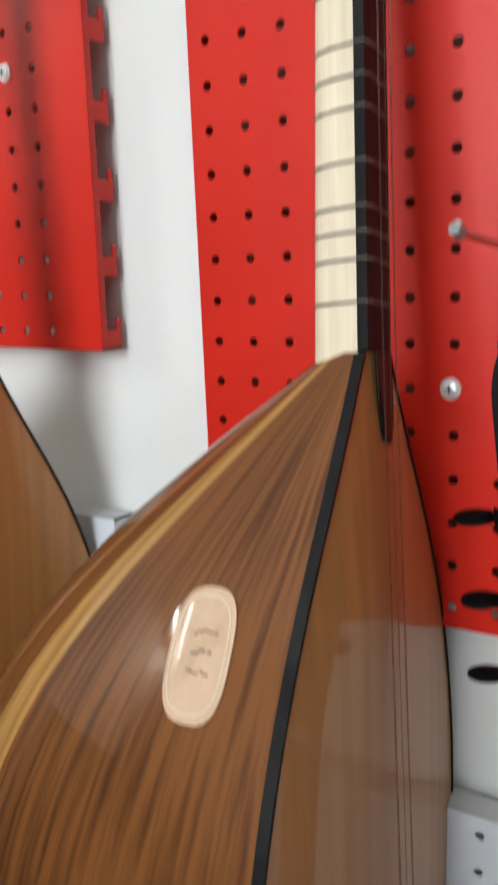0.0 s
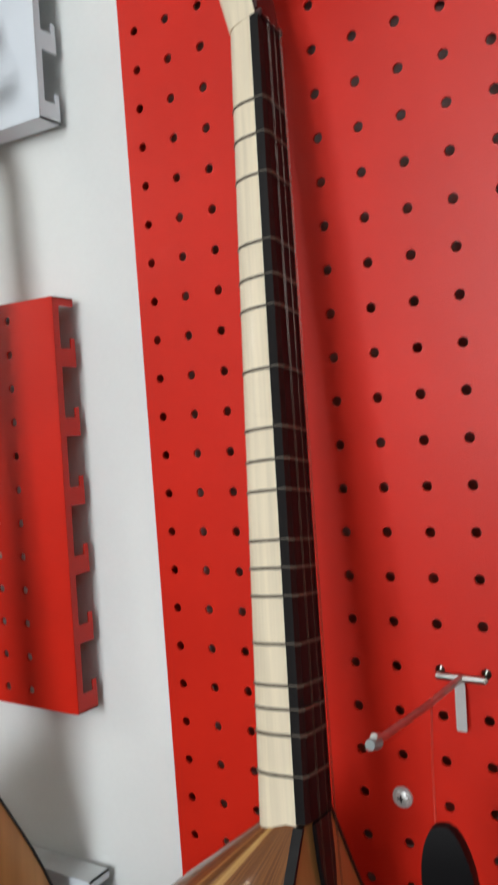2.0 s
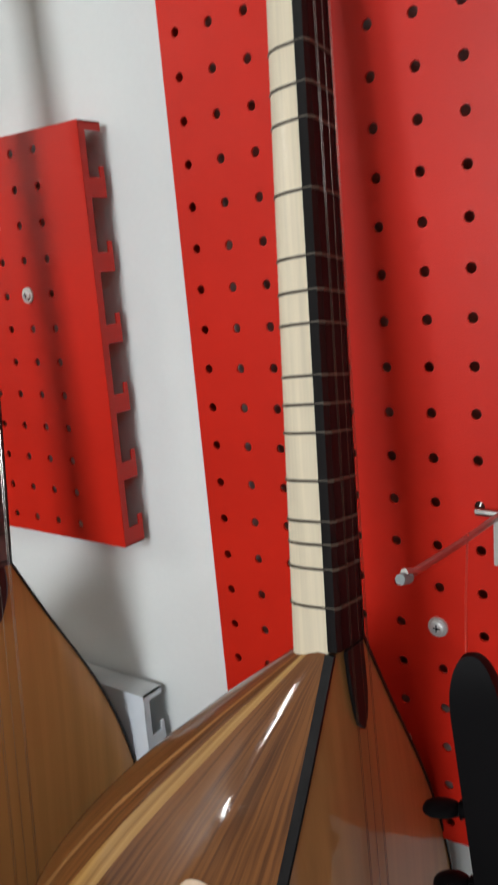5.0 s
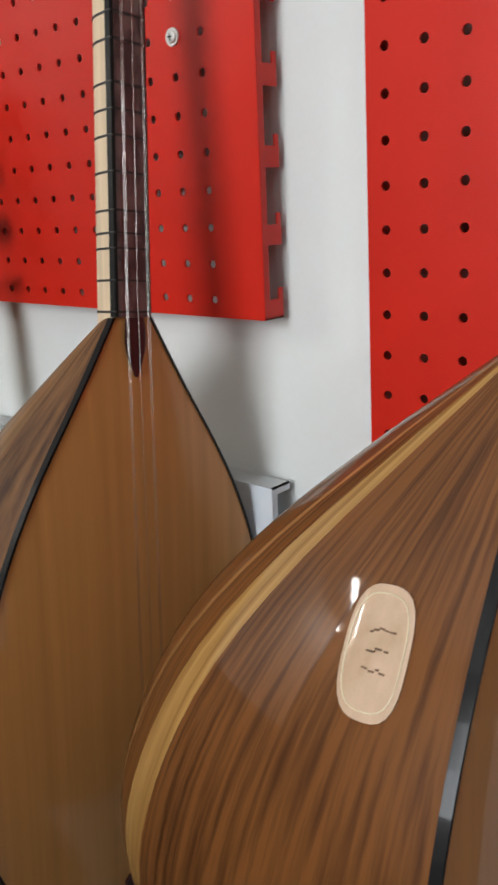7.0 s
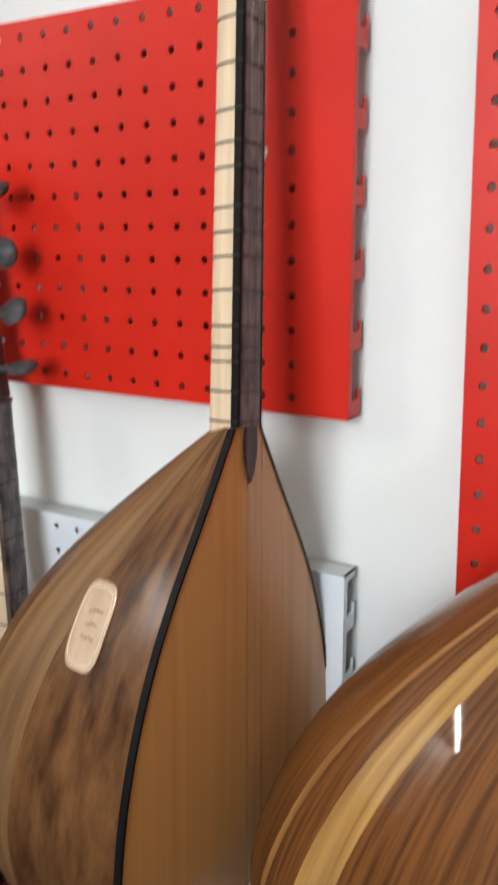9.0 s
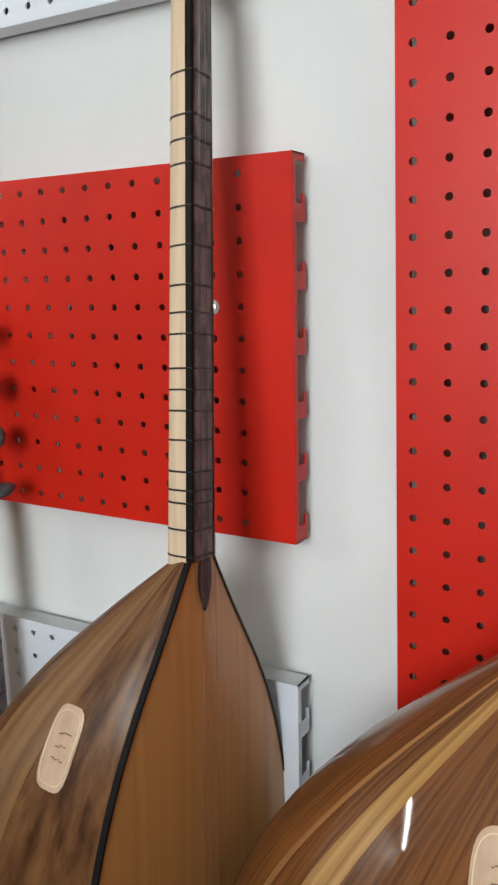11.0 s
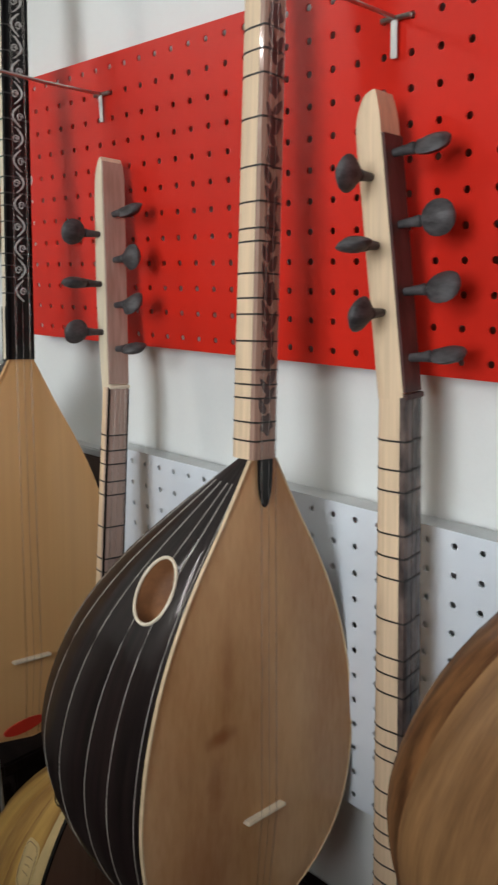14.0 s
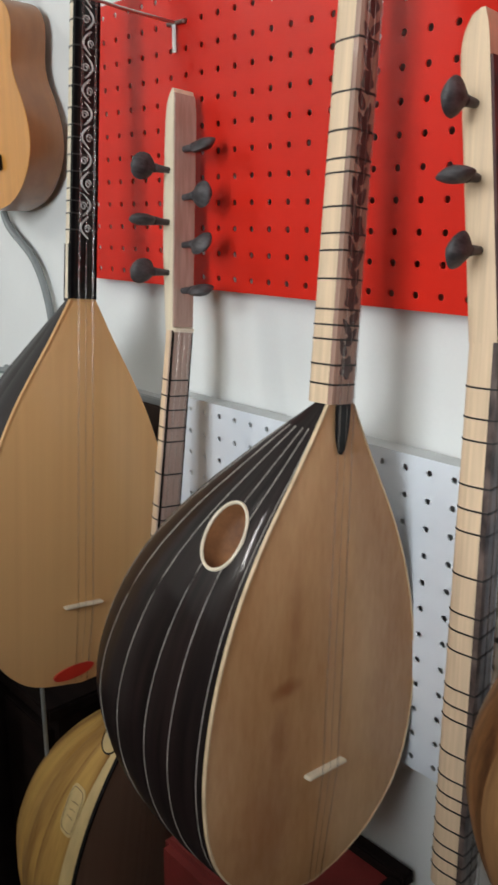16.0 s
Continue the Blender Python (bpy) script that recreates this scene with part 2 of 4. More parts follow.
def empty(name, m):
    ob = new(name)
    ob.empty_display_size = 0.05
    ob.matrix_world = TRUE @ m
    return ob


def box_data(x0, x1, y0, y1, z0, z1, b=0.0):
    """A box with its edges chamfered by b."""
    bm = bmesh.new()
    bmesh.ops.create_cube(bm, size=1)
    for v in bm.verts:
        v.co = Vector(((x0 + x1) / 2 + v.co.x * (x1 - x0), (y0 + y1) / 2 + v.co.y * (y1 - y0), (z0 + z1) / 2 + v.co.z * (z1 - z0)))
    if b:
        bmesh.ops.bevel(bm, geom=bm.edges[:], offset=b, segments=2, affect="EDGES")
    bm.verts.index_update()
    vs, fs = [v.co.copy() for v in bm.verts], [[v.index for v in f.verts] for f in bm.faces]
    bm.free()
    return vs, fs


def box(name, x0, x1, y0, y1, z0, z1, material, parent=None, label="", b=0.0, m=None):
    return mesh_ob(name, *box_data(x0, x1, y0, y1, z0, z1, b), material, parent, label, bool(b), m)


def loft(rings, closed=True, caps=True):
    """Faces between rings of equal point counts."""
    n = len(rings[0])
    vs = [p for r in rings for p in r]
    fs = []
    for i in range(len(rings) - 1):
        for j in range(n if closed else n - 1):
            k = (j + 1) % n
            fs.append((i * n + j, i * n + k, (i + 1) * n + k, (i + 1) * n + j))
    if caps:
        fs.append(tuple(range(n)))
        fs.append(tuple(range((len(rings) - 1) * n, len(rings) * n)))
    return vs, fs


def tube_data(pts, r, sides=8):
    pts = [Vector(p) for p in pts]
    rad = r if isinstance(r, (list, tuple)) else [r] * len(pts)
    rings = []
    for i, p in enumerate(pts):
        t = (pts[min(i + 1, len(pts) - 1)] - pts[max(i - 1, 0)]).normalized()
        ref = Vector((0, 0, 1)) if abs(t.z) < 0.9 else Vector((1, 0, 0))
        a = t.cross(ref).normalized()
        c = t.cross(a)
        rings.append([p + rad[i] * (math.cos(2 * math.pi * j / sides) * a + math.sin(2 * math.pi * j / sides) * c) for j in range(sides)])
    return loft(rings)


def tube(name, pts, r, material, parent=None, label="", sides=8):
    return mesh_ob(name, *tube_data(pts, r, sides), material, parent, label, True)


def interp(table, u):
    xs, ys = [a for a, _ in table], [b for _, b in table]
    # smooth monotone-ish interpolation
    if u <= xs[0]:
        return ys[0]
    if u >= xs[-1]:
        return ys[-1]
    i = max(k for k in range(len(xs) - 1) if xs[k] <= u)
    h = xs[i + 1] - xs[i]
    s = (u - xs[i]) / h
    d = [(ys[min(k + 1, len(ys) - 1)] - ys[max(k - 1, 0)]) / (xs[min(k + 1, len(xs) - 1)] - xs[max(k - 1, 0)]) for k in (i, i + 1)]
    return (2 * s**3 - 3 * s**2 + 1) * ys[i] + (s**3 - 2 * s**2 + s) * h * d[0] + (-2 * s**3 + 3 * s**2) * ys[i + 1] + (s**3 - s**2) * h * d[1]


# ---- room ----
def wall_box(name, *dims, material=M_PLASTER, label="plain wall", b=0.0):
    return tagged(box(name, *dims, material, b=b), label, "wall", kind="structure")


wall_box("wall_north", ROOM_L, ROOM_R, WALL_Y, WALL_Y + 0.12, FLOOR_Z, ROOM_H, label="white plastered display wall with perforated panels")
wall_box("wall_west", ROOM_L - 0.12, ROOM_L, ROOM_F - 0.12, WALL_Y + 0.12, FLOOR_Z, ROOM_H)
wall_box("wall_east", ROOM_R, ROOM_R + 0.12, ROOM_F - 0.12, WALL_Y + 0.12, FLOOR_Z, ROOM_H, material=M_PLASTER_BACK)
WX0, WX1, WZ0, WZ1 = -0.85, 0.35, 1.3, 2.8
wall_box("wall_south", ROOM_L, WX0, ROOM_F - 0.12, ROOM_F, FLOOR_Z, ROOM_H, material=M_PLASTER_BACK)
for nm, dims in (("wall_south_pier", (WX1, SX0, FLOOR_Z, ROOM_H)), ("wall_south_side", (SX1, ROOM_R, FLOOR_Z, ROOM_H)), ("wall_south_foot", (SX0, SX1, FLOOR_Z, SZ0)), ("wall_south_head", (SX0, SX1, SZ1, ROOM_H))):
    wall_box(nm, dims[0], dims[1], ROOM_F - 0.12, ROOM_F, dims[2], dims[3], material=M_PLASTER_BACK)
wall_box("wall_south_sill", WX0, WX1, ROOM_F - 0.12, ROOM_F, FLOOR_Z, WZ0, material=M_PLASTER_BACK)
wall_box("wall_south_lintel", WX0, WX1, ROOM_F - 0.12, ROOM_F, WZ1, ROOM_H, material=M_PLASTER_BACK)
# unseen low wall, added to block window light and darken low reflections
wall_box("wall_low", -3.3, 0.05, -0.95, -0.55, FLOOR_Z, 1.26, material=M_PLASTER_BACK, label="low brown wall added to shade the lower display")
tagged(box("floor", ROOM_L, ROOM_R, ROOM_F, WALL_Y, FLOOR_Z - 0.1, FLOOR_Z, M_FLOOR), "dark shop floor", "floor", kind="structure")
tagged(box("ceiling", ROOM_L, ROOM_R, ROOM_F, WALL_Y, ROOM_H, ROOM_H + 0.1, M_PLASTER), "white ceiling", "ceiling", kind="structure")

# ---- perforated panels ----
P = 0.03048
HOLE_R = 0.0037


def perforated(name, x0, z0, cols, rows, left, right, low, high, material, label, flange=0.0255, edge=None, comb=True):
    """A folded steel panel. x0, z0: the first hole; left, right, low, high: margins from the outer holes to the edges."""
    top = empty(name, Matrix.Translation((x0, FACE_Y, z0)))
    tagged(top, label, "pegboard")
    vs, fs, T, N = [], [], 0.0016, 8
    xs = [-left] + [(c - 0.5) * P for c in range(cols + 1)] + [(cols - 1) * P + right]
    zs = [-low] + [(r - 0.5) * P for r in range(rows + 1)] + [(rows - 1) * P + high]

    def quad(a, b, c, d):
        k = len(vs)
        vs.extend((a, b, c, d))
        fs.append((k, k + 1, k + 2, k + 3))

    for i in range(len(xs) - 1):
        for j in range(len(zs) - 1):
            ax, bx, az, bz = xs[i], xs[i + 1], zs[j], zs[j + 1]
            if bx - ax < 1e-5 or bz - az < 1e-5:
                continue
            hole = 0 < i < len(xs) - 2 and 0 < j < len(zs) - 2
            if not hole:
                quad((ax, 0, az), (bx, 0, az), (bx, 0, bz), (ax, 0, bz))
                continue
            cx, cz, k = (i - 1) * P, (j - 1) * P, len(vs)
            hw, hh = (bx - ax) / 2, (bz - az) / 2
            for q in range(N):
                a = 2 * math.pi * q / N
                m = max(abs(math.cos(a)), abs(math.sin(a)))
                vs.append((cx + HOLE_R * math.cos(a), 0, cz + HOLE_R * math.sin(a)))
                vs.append((cx + hw * math.cos(a) / m, 0, cz + hh * math.sin(a) / m))
                vs.append((cx + HOLE_R * 0.93 * math.cos(a), T, cz + HOLE_R * 0.93 * math.sin(a)))
            for q in range(N):
                w = (q + 1) % N
                fs.append((k + 3 * q, k + 3 * q + 1, k + 3 * w + 1, k + 3 * w))
                fs.append((k + 3 * q + 2, k + 3 * q, k + 3 * w, k + 3 * w + 2))
    mesh_ob("face", vs, fs, material, top, weld=True)
    xl, xr, zl, zh = xs[0], xs[-1], zs[0], zs[-1]
    for nm, y0 in (("top_flange", zh), ("bottom_flange", zl)):
        s = -1 if nm == "top_flange" else 1
        box(nm, xl, xr, 0.0005, flange, min(y0, y0 + s * T), max(y0, y0 + s * T), edge or material, top)
    # side flanges: a comb of hooked teeth
    for nm, x, s in (("side_flange", xr, -1), ("side_flange", xl, 1)):
        xa, xb = min(x, x + s * T), max(x, x + s * T)
        v2, f2 = [], []

        def add(y0, y1, a, b):
            v, f = box_data(xa, xb, y0, y1, a, b)
            k = len(v2)
            v2.extend(v)
            f2.extend([[q + k for q in g] for g in f])

        add(0.0005, flange * (0.3 if comb else 1.0), zl, zh)
        n = max(1, round((zh - zl) / (2 * P)))
        step = (zh - zl) / n
        for q in range(n if comb else 0):
            a = zl + q * step
            add(flange * 0.3, flange, a, a + step * 0.27)
            add(flange * 0.8, flange * 0.99, a + step * 0.27, a + step * 0.42)
        if comb:
            add(flange * 0.3, flange, zh - step * 0.12, zh)
        mesh_ob(nm, v2, f2, material, top)
    return top


HALF = P / 2
board_b = perforated("red_pegboard", -0.532 - 35 * P, 1.354, 36, 12, HALF, 0.0565, HALF, HALF, M_RED, "wide red enamelled perforated steel panel on the wall")
board_a = perforated("red_pegboard", -0.360, 1.3196 - 5 * P, 17, 36, HALF * 0.7, HALF, HALF, HALF, M_RED, "tall red enamelled perforated steel panel on the wall", comb=False)
# hung a degree out of plumb, turned about its fifth row
board_a.matrix_world = TRUE @ Matrix.Translation((-0.360, FACE_Y, 1.3196 + 4 * P)) @ Matrix.Rotation(radians(-1.0), 4, "Y") @ Matrix.Translation((0, 0, -9 * P))
board_up = perforated("white_pegboard", -0.532 - 35 * P, 1.858 + HALF, 36, 12, HALF, 0.0565, HALF, HALF, M_WHITE, "white perforated steel panel above the red one")
board_low = perforated("white_pegboard", -0.532 - 28 * P, 0.824 + HALF, 29, 12, HALF, 0.0565, HALF, HALF, M_WHITE, "white perforated steel panel below the red one", edge=M_METAL_AND_LIT_EDGE)
board_low2 = perforated("white_pegboard", -0.360, 1.012 - 11.5 * P, 17, 12, HALF, HALF, HALF, HALF, M_WHITE, "white perforated steel panel below the tall red one", edge=M_METAL_AND_LIT_EDGE)


def screw(x, z):
    ob = empty("panel_screw", Matrix.Translation((x, FACE_Y, z)))
    tagged(ob, "galvanised cross-head screw with washer in a pegboard", "screw", "pegboard screws")
    mesh_ob("washer", *tube_data([(0, -0.0002, 0), (0, -0.0016, 0)], [0.0074, 0.0071], 18), M_ZINC, ob, "", True)
    mesh_ob("screw_head", *tube_data([(0, -0.0016, 0), (0, -0.003, 0), (0, -0.0038, 0)], [0.0051, 0.0047, 0.0026], 14), M_ZINC, ob, "", True)
    # black bars on the head paint the shade inside its cross slot
    box("cross_slot", -0.0026, 0.0026, -0.0041, -0.0036, -0.0005, 0.0005, M_BLACK, ob)
    box("cross_slot", -0.0005, 0.0005, -0.0041, -0.0036, -0.0026, 0.0026, M_BLACK, ob)


screw(-0.360 + 6 * P, 1.3241)
screw(-0.532 - P, 1.354 + 7 * P)
screw(-0.532 - 34 * P, 1.354 + 7 * P)


def hook(x, z, reach, rise=0.0, tag=True):
    ob = empty("wall_hook", Matrix.Translation((x, FACE_Y, z)))
    tagged(ob, "chrome wire display hook set in a pegboard", "hook", "display hooks")
    tube("rod", [(0, -0.004, 0), (0, -reach * 0.5, rise * 0.4), (0, -reach + 0.012, rise), (0, -reach, rise + 0.004)], 0.0021, M_CHROME, ob)
    mesh_ob("end_cap", *tube_data([(0, -reach + 0.004, rise), (0, -reach - 0.005, rise + 0.002)], [0.0034, 0.0028], 10), M_CABLE, ob, "", True)
    tube("crossbar", [(-0.016, -0.003, 0), (0.016, -0.003, 0)], 0.0026, M_CHROME, ob)
    for s in (-1, 1):
        tube("prong", [(s * P / 2, -0.003, 0), (s * P / 2, 0.006, 0), (s * P / 2, 0.008, 0.008)], 0.0022, M_CHROME, ob)
    if tag:
        box("tag_plate", -0.0035, 0.0035, -0.0065, -0.005, -0.034, -0.002, M_ZINC, ob, b=0.0005)


hook(-0.532 - 12.5 * P, 1.6585, 0.168, 0.012)
hook(-0.532 - 27.5 * P, 1.6585, 0.168, 0.012)
hook(-0.360 + 7.5 * P, 1.412, 0.144, 0.008)

# ---- long-necked lutes ----
WIDTH = [(0, 0.115), (0.1, 0.31), (0.25, 0.62), (0.37, 0.81), (0.5, 0.94), (0.63, 1.0), (0.73, 0.99), (0.82, 0.92), (0.89, 0.78), (0.95, 0.54), (0.985, 0.27), (1, 0.0)]
DEPTH = [(0, 0.085), (0.1, 0.31), (0.25, 0.61), (0.4, 0.83), (0.58, 0.98), (0.7, 1.0), (0.82, 0.9), (0.91, 0.68), (0.97, 0.38), (1, 0.0)]


class Lute:
    """A saz: local x is the soundboard's outward side, y across it, z up; the origin is where neck and body meet."""

    def __init__(self, joint, down, turn, length, width, depth, label, rise=None, bow=0.92, crown=0.004, widths=WIDTH):
        u = Vector(down).normalized()
        n = Vector((math.cos(radians(turn)), math.sin(radians(turn)), 0))
        n = (n - n.dot(u) * u).normalized()
        a = (-u).cross(n)
        m = Matrix((n, a, -u)).transposed().to_4x4()
        m.translation = Vector(joint)
        self.top = tagged(empty("saz", m), label, "lute", "long-necked lutes")
        self.L, self.W, self.D, self.bow, self.crown, self.widths = length, width / 2, depth, bow, crown, widths
        # the neck's own direction, turned a little from the body's axis
        d = m.to_3x3().transposed() @ Vector((*rise, 1)) if rise else Vector((0, 0, 1))
        self.m = m
        self.nm = Vector((0, 0, 1)).rotation_difference(d).to_matrix().to_4x4()

    def w(self, u):
        return self.W * interp(self.widths, u)

    def bowl(self, u, th, off=0.0):
        """A point of the back at u along the body, th round it (0: the +y edge), off metres outside it."""
        w, d = self.w(u), self.D * interp(DEPTH, u)
        c, s = math.cos(th), math.sin(th)
        p = Vector((-d * abs(s) ** self.bow, w * math.copysign(abs(c) ** self.bow, c), -u * self.L))
        if off:
            e = 1e-3
            uu = min(max(u, 0.01), 0.985)
            f = lambda q, r: self.bowl(q, r)
            t1, t2 = f(uu + e, th) - f(uu - e, th), f(u if 0.01 < u < 0.985 else uu, th + e) - f(u if 0.01 < u < 0.985 else uu, th - e)
            nn = t1.cross(t2).normalized()
            if nn.dot(Vector((-s, c, 0))) < 0:
                nn = -nn
            p = p + nn * off
        return p

    def ribs(self, bounds, material, others=None, fillet=None, crown=0.0012, lean=0.0):
        """The staves of the back between the angles in bounds, from the +y edge round to the -y edge."""
        us = [math.sin(math.pi / 2 * i / 34) for i in range(34)]
        if isinstance(bounds, int):
            bounds = [math.pi * k / bounds for k in range(bounds + 1)]
        for k, (a0, b0) in enumerate(zip(bounds, bounds[1:])):
            rows, grain, n = [], [], max(3, math.ceil((b0 - a0) / 0.09))
            for u in us:
                r = []
                # towards the neck the staves run a little over to the -y side
                a, b = (t + lean * (1 - u) ** 3 * math.sin(t) for t in (a0, b0))
                for j in range(n + 1):
                    f = j / n
                    lift = crown * math.sin(math.pi * f) * min(1, u * 6) * min(1, (1 - u) * 8)
                    r.append(self.bowl(u, a + (b - a) * f, lift if u < 0.98 and crown else 0))
                    grain.append(((a + (b - a) * f) * 0.14 + 0.37 * k, u * self.L))
                r += [self.bowl(u, b) * 0.985, self.bowl(u, a) * 0.985]
                grain += [(b * 0.14 + 0.37 * k, u * self.L), (a * 0.14 + 0.37 * k, u * self.L)]
                rows.append(r)
            mesh_ob("stave", *loft(rows, True, False), (others or {}).get(k, material), self.top, "", True, uvs=grain)
        if fillet:
            for th in bounds[1:-1]:
                tube("fillet", [self.bowl(u, th, 0.0001) for u in us[1:-1]], 0.0006, fillet, self.top, "", 5)

    def board(self, material, binding, bind_w=0.003, label=""):
        us = [math.sin(math.pi / 2 * i / 40) for i in range(41)]
        lft, rgt = [(self.w(u), -u * self.L) for u in us], [(-self.w(u), -u * self.L) for u in us]
        vs, fs = [], []
        n = 9
        for (yl, z), (yr, _) in zip(lft, rgt):
            for j in range(n):
                f = j / (n - 1)
                vs.append((self.crown * math.sin(math.pi * f) * min(1, abs(yl) / 0.1), yl + (yr - yl) * f, z))
        for i in range(40):
            for j in range(n - 1):
                fs.append((i * n + j, i * n + j + 1, (i + 1) * n + j + 1, (i + 1) * n + j))
        k = len(vs)
        for (yl, z), (yr, _) in zip(lft, rgt):
            vs += [(-0.003, yl, z), (-0.003, yr, z)]
        for i in range(40):
            fs.append((i * n, k + 2 * i, k + 2 * i + 2, (i + 1) * n))
            fs.append((i * n + n - 1, k + 2 * i + 1, k + 2 * i + 3, (i + 1) * n + n - 1))
            fs.append((k + 2 * i, k + 2 * i + 1, k + 2 * i + 3, k + 2 * i + 2))
        mesh_ob("soundboard", vs, fs, material, self.top, label, True)
        ring = [(y, z) for y, z in lft] + [(y, z) for y, z in reversed(rgt[:-1])]
        rows = []
        for y, z in ring:
            s = 1 if y >= 0 else -1
            rows.append([(0.0012, y + s * 0.0012, z), (0.0014, y - s * bind_w * 0.4, z), (-0.004, y - s * bind_w * 0.4, z), (-bind_w * 1.6, y + s * 0.0016, z)])
        mesh_ob("binding", *loft(rows, True, True), binding, self.top, "", False)

    def neck(self, length, w0, w1, depth, material, fingerboard, edge=None, tongue=None, tongue_len=0.05, blunt=False, cross=14, edge_w=0.0035, edge_back=-0.0036, heel=0.0, taper=0.18):
        self.nl, self.nw0, self.nw1, self.nd, self.taper = length, w0, w1, depth, taper
        rows = []
        for f in [-heel / length] * (heel > 0) + [i / 12 for i in range(13)]:
            w, d = (w0 + (w1 - w0) * f) / 2, depth * (1 - taper * f)
            ring = [(-0.0035, w), (-0.0035, -w)]
            ring += [(-0.0035 - (d - 0.0035) * math.sin(a) ** 0.75, -w * math.copysign(abs(math.cos(a)) ** 0.7, math.cos(a))) for a in [math.pi * q / cross for q in range(1, cross)]]
            rows.append([(x, y, f * length) for x, y in ring])
        mesh_ob("neck", *loft(rows), material, self.top, "", True, self.nm)
        rows = []
        for i in range(2):
            f = i
            w = (w0 + (w1 - w0) * f) / 2
            rows.append([(-0.0034, w, f * length), (0.002, w, f * length), (0.0032, w * 0.7, f * length), (0.0032, -w * 0.7, f * length), (0.002, -w, f * length), (-0.0034, -w, f * length)])
        mesh_ob("fingerboard", *loft(rows), fingerboard, self.top, m=self.nm)
        if edge:
            for s in (-1, 1):
                rows = [[(edge_back, s * (w + 0.0006), z), (0.0022, s * (w + 0.0006), z), (0.0034, s * (w - edge_w), z), (edge_back, s * (w - edge_w), z)] for w, z in ((w0 / 2, 0.0), (w1 / 2, length))]
                mesh_ob("edge_strip", *loft(rows), edge, self.top, m=self.nm)
        if tongue:
            rows = []
            for i in range(11):
                f = i / 10
                w = w0 * 0.36 * (math.sqrt(max(0.0004, 1 - f**2.6)) if blunt else (0.72 + 1.0 * f) * max(0.02, 1 - f**1.6))
                x = 0.0035 + (self.crown - 0.004) * 0.5 * f
                rows.append([(x, w, -f * tongue_len), (x + 0.0013, w * 0.8, -f * tongue_len), (x + 0.0013, -w * 0.8, -f * tongue_len), (x, -w, -f * tongue_len), (0.0, 0, -f * tongue_len)])
            mesh_ob("tongue", *loft(rows), tongue, self.top)

    def frets(self, zs, material, thick=0.0017):
        for z in zs:
            f = z / self.nl
            w, d = (self.nw0 + (self.nw1 - self.nw0) * f) / 2 + 0.0006, self.nd * (1 - self.taper * f) + 0.0006
            ring = [(0.0024, w), (0.0042, w * 0.7), (0.0042, -w * 0.7), (0.0024, -w), (-0.0035, -w)]
            ring += [(-0.0035 - (d - 0.0035) * math.sin(a) ** 0.75, -w * math.copysign(abs(math.cos(a)) ** 0.7, math.cos(a))) for a in [math.pi * q / 8 for q in range(1, 8)]] + [(-0.0035, w)]
            rows = [[(x, y, z + dz) for x, y in ring] for dz in (-thick / 2, thick / 2)]
            mesh_ob("fret", *loft(rows), material, self.top, m=self.nm)

    def head(self, length, tilt, material, face, peg_mat, front=(0.2, 0.42, 0.64, 0.86), side=(0.3, 0.52, 0.74), nut=M_BONE, knob=0.0158, reach=0.05, ring=False, deep=1.15, veneer=0.86, crest=0.0, spins=(80, 20, 60, 90, 35, 75, 10)):
        """The peg head, tilted back from the nut; pegs on its front and on its -y side."""
        h = pose(0, 0, self.nl, 0, -tilt, 0)
        w, d = self.nw1 / 2, self.nd * (1 - self.taper)
        rows = []
        for f in [i / 14 for i in range(13)] + [0.89, 0.92, 0.945, 0.965, 0.982, 0.994, 1.0]:
            ww, dd = w * (1 + 0.1 * f), d * (1 + (deep - 1) * min(1, f * 3)) * (1.0 + (deep - 1) * 1.2 * math.sin(math.pi * min(1, f * 1.15)))
            g = max(0.0, (f - 0.86) / 0.14)
            back = -dd * (1 - 0.62 * (1 - math.sqrt(1 - g * g)))
            front_x = -dd * 0.12 * g**3
            ww *= 1 - 0.12 * g * g - crest * (1 - math.sqrt(1 - g * g))
            rows.append([h @ Vector(q) for q in ((front_x, ww, f * length), (front_x, -ww, f * length), (back * 0.55, -ww, f * length), (back * 0.82, -ww * 0.86, f * length), (back * 0.95, -ww * 0.6, f * length), (back, -ww * 0.25, f * length), (back, ww * 0.25, f * length), (back * 0.95, ww * 0.6, f * length), (back * 0.82, ww * 0.86, f * length), (back * 0.55, ww, f * length))])
        mesh_ob("peg_head", *loft(rows), material, self.top, "", True, self.nm)
        if face:
            rows = [[h @ Vector(q) for q in ((0.0026, w * 0.97 * k, z), (0.0026, -w * 0.97 * k, z), (-0.001, -w * 0.97 * k, z), (-0.001, w * 0.97 * k, z))] for z, k in ((0.004, 1), (length * 0.5, 1.04), (length * 0.86, 1.08))]
            for f in (0.89, 0.92, 0.945, 0.965, 0.98):
                if f < veneer:
                    g = (f - 0.86) / 0.14
                    x = -d * 1.3 * 0.12 * g**3
                    rows.append([h @ Vector(q) for q in ((x + 0.0026, w * (1.05 - 0.1 * g * g), f * length), (x + 0.0026, -w * (1.05 - 0.1 * g * g), f * length), (x - 0.004, -w, f * length), (x - 0.004, w, f * length))])
            mesh_ob("head_veneer", *loft(rows), face, self.top, m=self.nm)
        box("nut", -0.002, 0.0048, -self.nw1 / 2, self.nw1 / 2, self.nl - 0.002, self.nl + 0.003, nut, self.top, b=0.0006, m=self.nm)
        spin = 0
